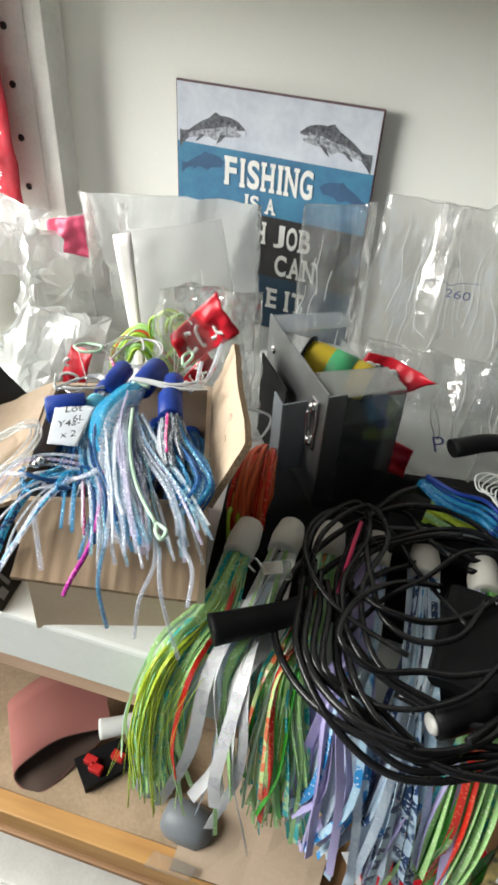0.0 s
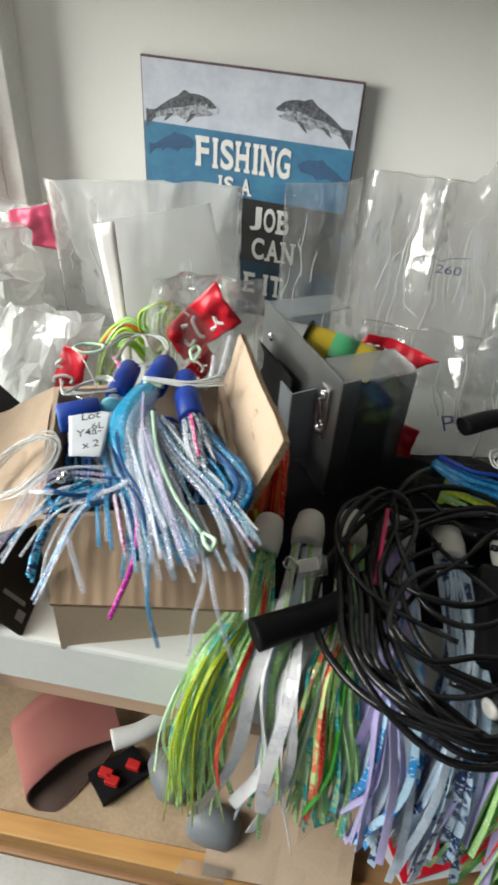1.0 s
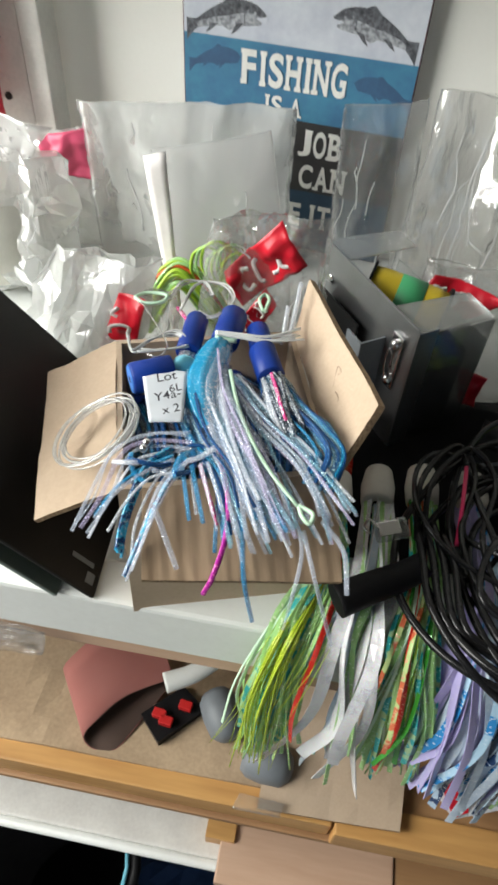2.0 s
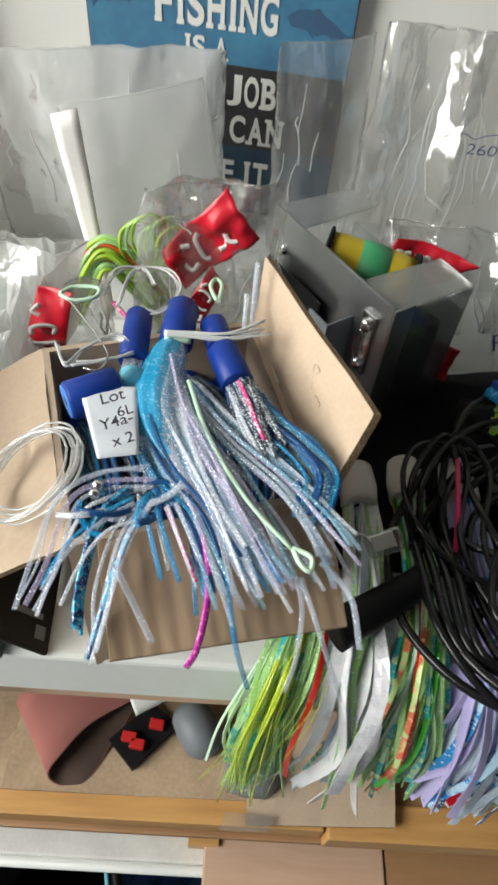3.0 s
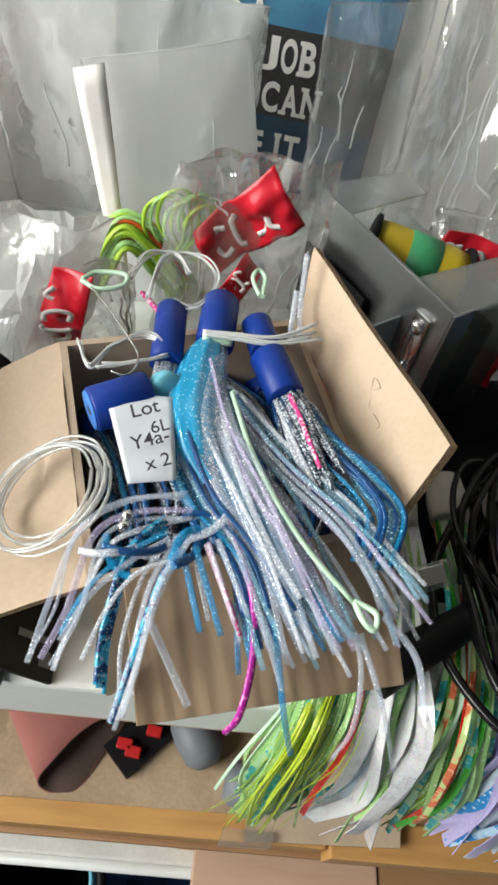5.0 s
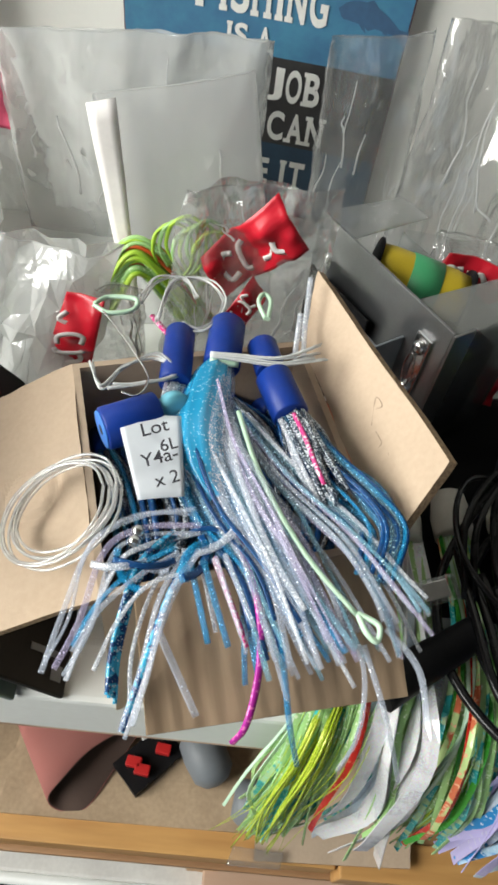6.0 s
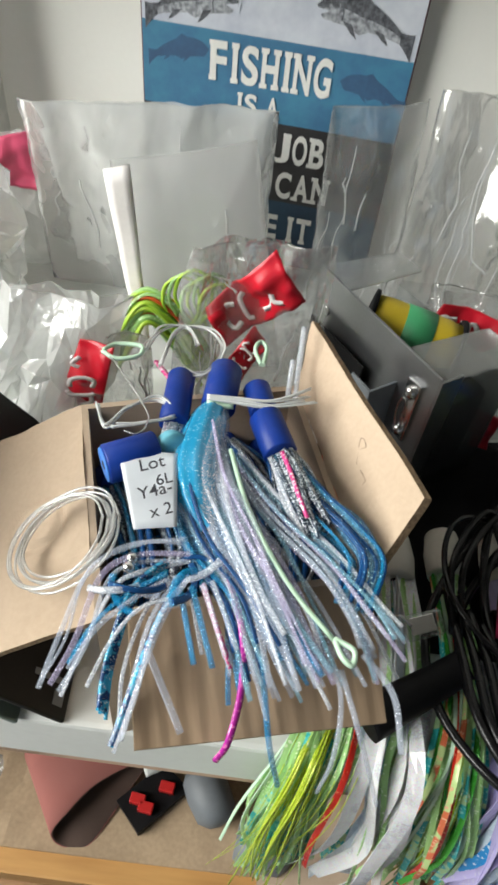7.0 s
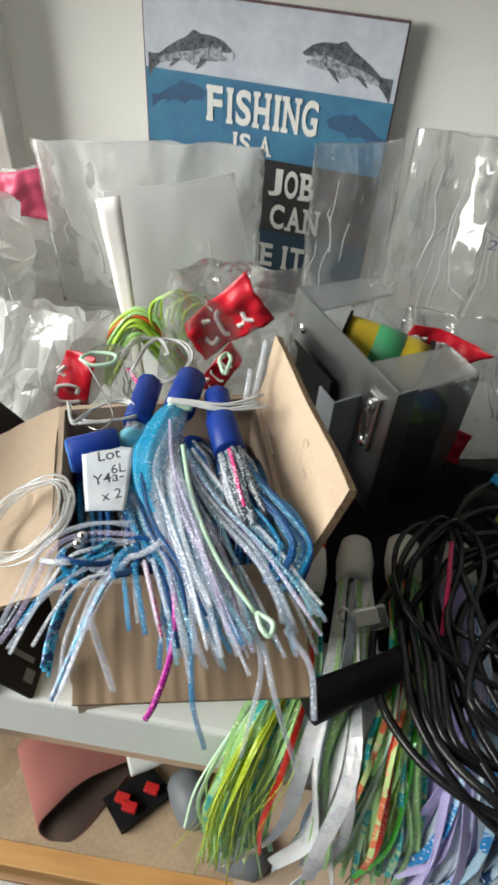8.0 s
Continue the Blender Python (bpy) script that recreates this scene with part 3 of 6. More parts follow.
# ---- the room ----
def room():
    wb = solid("wall_north", box(-1.3, 2.2, 0.004, 0.12, -0.95, 1.7), M["wall"], "off-white painted wall behind the shelves", "wall", pose(0, 0, 0, 0, 0, 3), kind="structure")
    # Unseen south wall; its opening is added only to suit the fill lamp.
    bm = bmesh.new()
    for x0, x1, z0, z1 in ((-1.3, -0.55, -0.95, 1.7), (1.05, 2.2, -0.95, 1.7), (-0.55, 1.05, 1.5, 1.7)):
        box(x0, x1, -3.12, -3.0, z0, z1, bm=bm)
    solid("wall_south", bm, M["room"], "plain unseen wall with an opening added for the fill lamp", "wall", S, kind="structure")
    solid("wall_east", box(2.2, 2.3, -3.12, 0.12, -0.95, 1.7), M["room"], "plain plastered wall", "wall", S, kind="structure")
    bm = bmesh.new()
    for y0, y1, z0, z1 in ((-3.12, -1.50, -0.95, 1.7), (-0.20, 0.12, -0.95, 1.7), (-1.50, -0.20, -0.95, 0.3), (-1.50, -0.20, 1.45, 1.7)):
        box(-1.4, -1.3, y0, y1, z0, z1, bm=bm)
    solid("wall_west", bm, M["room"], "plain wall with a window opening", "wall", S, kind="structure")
    solid("ceiling", box(-1.4, 2.3, -3.12, 0.12, 1.7, 1.8), M["room"], "unseen ceiling, dark to limit bounced light", "ceiling", S, kind="structure")
    solid("floor", box(-1.4, 2.3, -3.12, 0.12, -1.0, -0.95), M["grey"], "grey concrete floor", "floor", S, kind="structure")


def shelving():
    t = thing("shelf", "white enamelled shelf board with a deep front lip", "shelf", S, kind="structure")
    part("front_lip", box(-0.7, 1.0, -0.434, -0.404, 0.018, 0.070, 0.003), M["white"], t, "scuffed white front lip")
    part("shelf_board", box(-0.7, 1.0, -0.404, 0.0, 0.045, 0.0665), M["white"], t)
    part("timber_batten", box(-0.4, 0.215, -0.428, -0.404, -0.008, 0.0165, 0.001), M["pink_ply"], t, "pale timber batten under the lip")
    u = thing("upper_shelf", "pale shelf board above the sign", "shelf", S, kind="structure")
    part("shelf_board", box(-0.7, 1.0, -0.17, 0.0, 0.393, 0.42, 0.002), M["post"], u)
    p = thing("upright_post", "grey perforated metal shelving upright", "upright", S, kind="structure")
    bm = box(-0.131, -0.112, -0.034, 0.0, -0.4, 0.392, 0.0015)
    box(-0.22, -0.131, -0.034, -0.026, -0.4, 0.392, 0.001, bm)
    part("channel", bm, M["post"], p)
    hole = lathe([(0.0034, 0), (0.0034, 0.0012)], 14)
    me = mesh_of(hole, M["dark"])
    for i in range(9):
        o = new("hole", me)
        o.parent = p
        o.matrix_basis = pose(-0.152, -0.0335, 0.0 + 0.0475 * i, 90, 0, 0)


def bench():
    t = thing("bench", "varnished pine bench with a rail along its front", "bench", S, kind="structure")
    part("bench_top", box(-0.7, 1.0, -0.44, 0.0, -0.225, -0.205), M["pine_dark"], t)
    part("front_rail", box(-0.7, 0.23, -0.462, -0.44, -0.235, -0.203, 0.002), M["pine"], t, "honey-coloured pine rail")
    part("front_rail", box(0.232, 1.0, -0.468, -0.44, -0.237, -0.201, 0.002), M["pine"], t, "honey-coloured pine rail")
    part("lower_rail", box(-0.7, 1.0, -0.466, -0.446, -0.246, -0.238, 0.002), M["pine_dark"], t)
    u = thing("lower_shelf", "white lower shelf board with a rounded front", "shelf", S, kind="structure")
    part("shelf_board", box(-0.7, 1.0, -0.468, 0.0, -0.42, -0.405, 0.003), M["post"], u)
    part("front_tube", tube([Vector((-0.7, -0.473, -0.412)), Vector((0.2, -0.473, -0.412)), Vector((1.0, -0.473, -0.412))], 0.011, sides=12), M["white"], u)
    solid("cardboard_sheet", slab([(-0.3, -0.448, -0.1995), (0.235, -0.443, -0.1995), (0.235, -0.08, -0.1995), (-0.3, -0.08, -0.1995)], 0.004, 30, 16, 0.004, 3),
          [M["card_old"]] * 3, "creased brown cardboard sheet lying on the bench", "cardboard", S)
    solid("cardboard_sheet", slab([(0.165, -0.462, -0.193), (0.285, -0.458, -0.193), (0.30, -0.30, -0.190), (0.17, -0.30, -0.190)], 0.003, 10, 10, 0.003, 8),
          [M["card"], M["card"], M["card_edge"]], "pale brown cardboard piece overhanging the bench rail", "cardboard", S)
    pb = thing("timber_box", "pinkish timber box on the lower shelf", "box", S)
    part("lid", box(0.135, 0.32, -0.492, -0.30, -0.40, -0.385, 0.002), M["pink_ply"], pb)
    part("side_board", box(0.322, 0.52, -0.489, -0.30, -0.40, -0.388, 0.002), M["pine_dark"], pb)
    solid("timber_block", box(0.118, 0.15, -0.454, -0.422, -0.404, -0.38, 0.001), M["pine"], "small offcut block of pine", "timber", S)


def sign():
    t = thing("fishing_sign", "worn printed metal sign reading FISHING, leaning on the wall", "sign")
    part("panel", box(0, 0.2, 0, 0.0035, 0.0675, 0.3, 0.0008), M["sign_rust"], t, "dark worn metal edge")
    for name, z0, z1, mat in (("top_band", 0.2465, 0.2985, "sign_white"), ("blue_band", 0.190, 0.2465, "sign_blue"),
                              ("black_band", 0.1275, 0.190, "sign_black"), ("navy_band", 0.0685, 0.1275, "sign_navy")):
        part(name, box(0.0012, 0.1988, -0.0004, 0.001, z0, z1), M[mat], t)

    def fish(x, z, k, flip, mat, name, y):
        bm = bmesh.new()
        top, low = [], []
        n = 22
        for i in range(n + 1):
            s = i / n
            h = 0.0102 * math.sin(math.pi * min(1, s * 1.05 + 0.03)) ** 0.7 * (1 - 0.55 * s) + 0.0017
            if s > 0.86:
                h += (s - 0.86) * 0.05
            if 0.38 < s < 0.52:
                h += 0.0035 * math.sin((s - 0.38) / 0.14 * math.pi)
            bend = -0.017 * s * s + 0.003 * s + 0.002 * math.sin(math.pi * s)
            sx = x + flip * k * 0.062 * s
            top.append(bm.verts.new((sx, y, z + k * (bend + min(1.0, 0.55 + 4.5 * s) * h * 0.9))))
            h *= min(1.0, 0.55 + 4.5 * s)
            gap = 0.0028 * max(0, 1 - s / 0.14)
            low.append(bm.verts.new((sx + flip * k * 0.004 * max(0, 1 - s / 0.1), y, z + k * (bend - h * 0.85 - gap))))
        mid = [bm.verts.new(p.co.lerp(q.co, 0.52 - 0.06 * math.sin(9 * i / n))) for i, (p, q) in enumerate(zip(top, low))]
        for i in range(n):
            bm.faces.new((top[i], top[i + 1], mid[i + 1], mid[i]))
            bm.faces.new((mid[i], mid[i + 1], low[i + 1], low[i])).material_index = 1 if i < n * 0.85 else 0
        if mat == "fish":
            e = [bm.verts.new((x + flip * k * (0.0085 + 0.0011 * math.cos(f)), y - 0.0002, z + k * (0.0022 + 0.0011 * math.sin(f)))) for f in [j * 0.785 for j in range(8)]]
            bm.faces.new(e).material_index = 1
            for gx in (0.0135, 0.0155):
                g = [bm.verts.new((x + flip * k * (gx + dx), y - 0.0002, z + k * dz)) for dx, dz in ((0, 0.004), (0.0008, 0.004), (0.0018, -0.001), (0.0012, -0.005), (0.0004, -0.005), (0.001, -0.001))]
                bm.faces.new(g).material_index = 1 if gx < 0.014 else 0
        for s, dz in ((0.28, -0.009), (0.62, -0.007)):
            i = int(s * n)
            p = low[i].co
            a = [bm.verts.new(p + Vector((flip * k * dx, -0.00005, k * dzz))) for dx, dzz in ((0, 0.002), (0.006, 0.001), (0.010, dz * 0.75), (0.006, dz * 0.45))]
            bm.faces.new(a)
        o = part(name, bm, [M[mat], M["fish_belly" if mat == "fish" else mat]], t)
        if mat == "fish":
            bm = bmesh.new()
            bm.faces.new([bm.verts.new((x + flip * k * dx, y - 0.0003, z + k * dz)) for dx, dz in ((-0.0015, 0.0012), (0.0085, -0.0008), (-0.0005, -0.0042))])
            part("open_mouth", bm, M["sign_white"], o)

    fish(0.072, 0.264, 1.1, -1, "fish", "printed_fish", -0.0008)
    fish(0.126, 0.270, 1.12, 1, "fish", "printed_fish", -0.0008)
    fish(0.052, 0.232, 0.75, -1, "fish_pale", "printed_fish_shadow", -0.0006)
    fish(0.150, 0.226, 0.8, 1, "fish_pale", "printed_fish_shadow", -0.0006)
    for text, x, z, h, w in (("FISHING", 0.053, 0.2135, 0.027, 0.0915), ("IS A", 0.0745, 0.1925, 0.0155, 0.0335), ("H", 0.088, 0.1615, 0.0225, 0.012),
                             ("JOB", 0.1085, 0.1605, 0.0235, 0.040), ("CAN", 0.112, 0.131, 0.0225, 0.044), ("E", 0.106, 0.093, 0.0225, 0.012),
                             ("IT", 0.125, 0.0925, 0.0235, 0.022)):
        wide = [0.55 if c == "I" else 0.45 if c == " " else 1.0 for c in text]
        gap = 0.12
        unit = w / (sum(wide) + gap * (len(text) - 1))
        at = x
        for c, k in zip(text, wide):
            if c != " ":
                o = letters(c, h, M["letter"], "lettering", t, pose(at + (unit * 0.14 if c == "I" else 0), -0.0010, z), unit * (0.28 if c == "I" else k * 0.94), heavy=0.03)
                # slab serifs at the ends of the stems
                feet = {"F": ((0.16, 0), (0.16, 1)), "I": ((0.5, 0), (0.5, 1)), "H": ((0.14, 0), (0.14, 1), (0.86, 0), (0.86, 1)), "N": ((0.12, 0), (0.10, 1), (0.88, 1)),
                        "A": ((0.10, 0), (0.90, 0)), "J": ((0.80, 1),), "B": ((0.10, 0), (0.10, 1)), "E": ((0.10, 0), (0.10, 1)), "T": ((0.5, 0),)}.get(c, ())
                bm = bmesh.new()
                lw = unit * (0.28 if c == "I" else k * 0.94)
                for fx, top in feet:
                    half = unit * 0.21
                    cx, cz = lw * fx, h * top
                    box(cx - half, cx + half, -0.0004, -0.00032, cz - (h * 0.13 if top else 0), cz + (0 if top else h * 0.13), bm=bm)
                if feet:
                    part("serif", bm, M["letter"], o)
                else:
                    bm.free()
            at += unit * (k + gap)


# ---- the cardboard box and its flaps ----
BU, BV = Vector((0.908, 0.419, 0)), Vector((-0.419, 0.908, 0))
BFL = Vector((0.1225, -0.417, 0.0))
BW, BD, BZ, BT = 0.106, 0.112, 0.0665, 0.175


def bpt(a, b, z):
    return BFL + BU * a + BV * b + Vector((0, 0, z))


def carton():
    t = thing("cardboard_box", "open brown cardboard box with its flaps folded out", "box")
    e = 0.003
    sides = [((0, 0), (BW, 0), (BW, e), (0, e)), ((0, BD - e), (BW, BD - e), (BW, BD), (0, BD)),
             ((0, e), (e, e), (e, BD - e), (0, BD - e)), ((BW - e, e), (BW, e), (BW, BD - e), (BW - e, BD - e)), ((e, e), (BW - e, e), (BW - e, BD - e), (e, BD - e))]
    for i, q in enumerate(sides):
        bm = bmesh.new()
        top = BT if i < 4 else BZ + e
        lo, hi = [bm.verts.new(bpt(a - 0.001, b - 0.006, BZ)) for a, b in q], [bm.verts.new(bpt(a, b, top)) for a, b in q]
        bm.faces.new(lo[::-1]), bm.faces.new(hi)
        for k in range(4):
            bm.faces.new((lo[k], lo[(k + 1) % 4], hi[(k + 1) % 4], hi[k]))
        part("bottom" if i == 4 else "side_panel", bm, M["card"], t)
    edge = [M["card"], M["card_shade"], M["card_edge"]]
    # outward flaps: the hinge first, then the free edge
    left = [bpt(0, BD, BT), bpt(0, 0, BT), Vector((0.082, -0.432, 0.152)), Vector((0.034, -0.330, 0.150))]
    part("flap", slab(left[::-1], 0.0028, 60, 40, 0.0022, 1, ring=((left[0] + left[1] + left[2] * 1.1 + left[3] * 0.9) / 4, 0.0125, 0.0012)), [M["card"], M["card"], M["card_edge"]], t, "pale kraft flap with a round dent")
    right = [bpt(BW, -0.002, BT), bpt(BW, BD, BT), Vector((0.173, -0.238, 0.192)), Vector((0.2305, -0.354, 0.2095))]
    part("flap", slab(right[::-1], 0.0042, 20, 16, 0.0022, 4), [M["card"], M["card"], M["card_edge"]], t, "upright flap with faint pencil scribble")
    front = [bpt(0.012, 0, BT), bpt(BW + 0.001, 0, BT), Vector((0.2355, -0.4180, 0.153)), Vector((0.150, -0.4535, 0.166))]
    part("flap", slab(front[::-1], 0.0028, 14, 10, 0.0010, 6), [M["card_shade"], M["card_shade"], M["card_edge"]], t, "ribbed brown flap folded down, shade put in its colour")
    back = [bpt(0, BD, BT), bpt(BW, BD, BT), bpt(BW, BD + 0.004, BT - 0.045), bpt(0, BD + 0.004, BT - 0.045)]
    part("flap", slab(back, 0.0028, 8, 4, 0.001, 5), edge, t)
    # pencil scribble on the upright flap
    o, du, dv = right[0].lerp(right[3], 0.5) + Vector((-0.0035, -0.0005, 0.001)), (right[1] - right[0]).normalized(), (right[3] - right[0]).normalized()
    nrm = du.cross(dv).normalized()
    rnd = random.Random(5)
    bm = bmesh.new()
    for i in range(7):
        c = right[0] + du * (0.018 + 0.0095 * i) + dv * (0.016 + rnd.uniform(-0.005, 0.005)) + nrm * 0.0016
        pts = [c + du * (rnd.uniform(-1, 1) * 0.004) + dv * (rnd.uniform(-1, 1) * 0.006) for k in range(4)]
        tube(curve_points(pts, 5), 0.00042, 0.0002, 4, bm=bm)
    part("pencil_scribble", bm, M["pencil"], t)


def plates():
    for name, p, mat, label, w in (("printer_bed", (0.1, -0.4245, 0.0715), "plate", "black coated printer bed plate leaning on its edge", 0.20),
                                   ("grey_plate", (0.079, -0.430, 0.0715), "plate2", "grey-green flat plate leaning behind the black one", 0.18)):
        t = thing(name, label, "plate")
        a = radians(50)
        u, v = Vector((0.98, 0.19, 0)), Vector((-0.19, 0.98, 0))
        up = -u * math.cos(a) + Vector((0, 0, math.sin(a)))
        t.matrix_basis = Matrix.Translation(p) @ Matrix((v, up, v.cross(up))).transposed().to_4x4()
        part("plate", box(0, 0.150, 0, w, -0.003, 0.0, 0.0012), M[mat], t)
        if name == "printer_bed":
            part("printed_bar", box(0, 0.017, -0.0003, -0.0001, 0, 0.0032), M["slate"], t).matrix_basis = pose(0.016, 0.024, 0.0003, 0, 0, -90) @ pose(0, 0, 0, -90, 0, 0)
            part("printed_mark", box(0.006, 0.013, 0.004, 0.010, 0.0, 0.0004), M["slate"], t, "small pale printed mark")


room()
shelving()
bench()
sign()
carton()
plates()


# ---- lures in the cardboard box ----
def bundle(parent, ctrl, spread, n, mats, w, t, seed, name="strand", ragged=0.12, flat=0.6, steps=6, wob=0.0, tip=0.9, face=(0, -0.35, 1), loose=(0.05, 0.2), stray=0.6, strip=False):
    """n strands along one line, fanned out by spread (metres at each control point)."""
    rnd = random.Random(seed)
    c = [Vector(p) for p in ctrl]
    axes, last = [], None
    for k in range(len(c)):
        d = (c[min(k + 1, len(c) - 1)] - c[max(k - 1, 0)]).normalized()
        side = d.cross(Vector((0.0, -0.5, 1)))
        side = side.normalized() if side.length > 0.1 else (last or Vector((1, 0, 0)))
        if last and side.dot(last) < 0:
            side = -side
        last = side
        axes.append((side, side.cross(d)))
    for i in range(n):
        ang, rad = rnd.uniform(0, 2 * math.pi), math.sqrt(rnd.random())
        a2 = rnd.uniform(-stray, stray)
        ph, amp = rnd.uniform(0, 6), rnd.uniform(*loose)
        pts = []
        for k, p in enumerate(c):
            side, up = axes[k]
            f = ang + a2 * k / len(c)
            q = p + side * (math.cos(f) * rad * spread[k]) + up * (math.sin(f) * rad * spread[k] * flat)
            q += (side * math.sin(ph + 1.9 * k) + up * math.cos(ph * 2 + 1.7 * k) * 0.4) * spread[k] * amp
            pts.append(q)
        pts[-1] = pts[-2].lerp(pts[-1], 1 + rnd.uniform(-ragged, ragged) * 2)
        line = curve_points(pts, steps)
        ref = (face[0] + rnd.uniform(-0.45, 0.45), face[1] + rnd.uniform(-0.3, 0.3), face[2] + rnd.uniform(-0.2, 0.2))
        if strip:
            ref = (face[0] + rnd.uniform(-0.6, 0.6), face[1] + rnd.uniform(-0.3, 0.3), face[2] + rnd.uniform(-0.3, 0.3))
            part(name, ribbon(line, w * rnd.uniform(0.75, 1.1), 0.0005, ref, 0.7, rnd.uniform(0, 6)), M[mats[rnd.randrange(len(mats))]], parent)
            continue
        part(name, tube(line, w * rnd.uniform(0.7, 1.15), t, 6, tip, ref, wob=wob), M[mats[rnd.randrange(len(mats))] if n > 2 else mats[i % len(mats)]], parent)


def head(parent, a, b, r, face=None, name="head", mat="blue_head"):
    a, b = Vector(a), Vector(b)
    h = (b - a).length
    bm = lathe([(r * 0.22, 0.0015), (r * 0.24, 0), (r * 0.9, 0), (r, r * 0.1), (r, h - r * 0.1), (r * 0.9, h), (r * 0.3, h)])
    bm.transform(along(a, b))
    o = part(name, bm, M[mat], parent)
    if face:
        bm = lathe([(r * 0.26, 0), (r * 0.90, 0), (r * 0.86, 0.0006), (r * 0.28, 0.0006)], 24)
        bm.transform(along(a, a * 2 - b))
        part("end_face", bm, M[face], o, "bright blue end face with a bored hole")
        bm = lathe([(r * 0.24, 0), (r * 0.24, 0.0007)], 14)
        bm.transform(along(a, a * 2 - b))
        part("bore", bm, M["dark"], o)
    return o


def box_lures():
    g = "trolling lures in the box"
    # the large lure draped over the front flap
    t = thing("trolling_lure", "blue-headed trolling lure with a long blue and clear glitter skirt", "fishing lure", group=g)
    ah = [(0.1380, -0.2840, 0.1870), (0.1410, -0.3120, 0.1890)]
    head(t, ah[0], ah[1], 0.0080)
    top = Vector(ah[1])
    nodes = [top + Vector((0, 0.002, -0.001)), top + Vector((-0.0005, -0.010, 0.0005)), Vector((0.1425, -0.3480, 0.1910)), Vector((0.1480, -0.3640, 0.1890)), Vector((0.1560, -0.3760, 0.1870))]
    for name, mat, shift, radii in (("skirt_collar", "blue_skin", Vector((-0.0014, 0, 0)), (0.0052, 0.0082, 0.0098, 0.0086, 0.0050)),
                                    ("skirt_lining", "clear_skin", Vector((0.0030, -0.0012, 0.0012)), (0.0020, 0.0056, 0.0076, 0.0070, 0.0036))):
        line = curve_points([p + shift for p in nodes], 6)
        bm = bmesh.new()
        rings = []
        for i, p in enumerate(line):
            f = i / (len(line) - 1) * (len(radii) - 1)
            k = min(int(f), len(radii) - 2)
            r = radii[k] + (radii[k + 1] - radii[k]) * (f - k)
            d = (line[min(i + 1, len(line) - 1)] - line[max(i - 1, 0)]).normalized()
            x = d.cross(Vector((0, 0, 1))).normalized()
            y = x.cross(d)
            rings.append([bm.verts.new(p + x * (math.cos(g) * r * (1 + 0.05 * math.sin(9 * g))) + y * (math.sin(g) * r * 0.8 * (1 + 0.05 * math.sin(9 * g)))) for g in [j * math.pi / 18 for j in range(36)]])
        for q, w in zip(rings, rings[1:]):
            for j in range(36):
                bm.faces.new((q[j], q[(j + 1) % 36], w[(j + 1) % 36], w[j])).smooth = True
        part(name, bm, M[mat], t)
    bundle(t, [(0.1360, -0.3230, 0.1900), (0.1390, -0.3550, 0.1900), (0.1540, -0.3810, 0.1890), (0.1730, -0.3990, 0.1870), (0.1910, -0.4210, 0.1790)], [0.0058, 0.0115, 0.010, 0.009, 0.016], 34, ["blue", "blue_dk", "blue", "aqua_clear", "clear", "aqua_clear"], 0.0021, 0.0007, 11, stray=0.8, ragged=0.22, loose=(0.05, 0.2))
    bundle(t, [(0.1410, -0.3270, 0.1900), (0.1500, -0.3560, 0.1910), (0.1640, -0.3800, 0.1900), (0.1780, -0.4000, 0.1865), (0.1910, -0.4190, 0.1785)], [0.0058, 0.0090, 0.0105, 0.012, 0.017], 38, ["clear", "silver", "clear", "aqua_clear", "clear", "clear", "lilac", "blue"], 0.0023, 0.0007, 12, stray=0.8, ragged=0.22, loose=(0.05, 0.2))
    bundle(t, [(0.1540, -0.3380, 0.1900), (0.1770, -0.3610, 0.1890), (0.2020, -0.3790, 0.1890), (0.2180, -0.3920, 0.1860), (0.2300, -0.4050, 0.1810)], [0.0045, 0.0065, 0.007, 0.008, 0.012], 17, ["clear", "clear", "silver", "clear", "aqua_clear", "lilac"], 0.0021, 0.0007, 13, stray=0.8, ragged=0.22, loose=(0.05, 0.2))
    bundle(t, [(0.1470, -0.3300, 0.1890), (0.1600, -0.3580, 0.1885), (0.1790, -0.3800, 0.1880), (0.1960, -0.3990, 0.1850), (0.2100, -0.4160, 0.1790)], [0.004, 0.006, 0.007, 0.008, 0.011], 16, ["clear", "silver", "clear", "aqua_clear", "lilac"], 0.0021, 0.0007, 17, stray=0.8, ragged=0.25, loose=(0.05, 0.25))
    bundle(t, [Vector(p) + Vector((0, 0, 0.007)) for p in [(0.1420, -0.3270, 0.1900), (0.1540, -0.3560, 0.1900), (0.1700, -0.3790, 0.1890), (0.1850, -0.4000, 0.1860), (0.2000, -0.4200, 0.1780)]], [0.0008, 0.002, 0.004, 0.006, 0.008], 2, ["lilac", "lilac"], 0.0013, 0.0006, 16)
    bundle(t, [Vector(p) + Vector((0, 0, 0.006)) for p in [(0.1540, -0.3400, 0.1900), (0.1680, -0.3660, 0.1880), (0.1880, -0.3920, 0.1860), (0.2080, -0.4080, 0.1820)]], [0.0008, 0.001, 0.001, 0.001], 1, ["mint"], 0.0021, 0.0016, 14, ragged=0.0)
    bundle(t, [(0.1630, -0.3880, 0.1890), (0.1750, -0.4090, 0.1850), (0.1800, -0.4270, 0.1770), (0.1800, -0.4440, 0.1700), (0.1760, -0.4500, 0.1570)], [0.0005] * 5, 1, ["magenta"], 0.0024, 0.0016, 15)
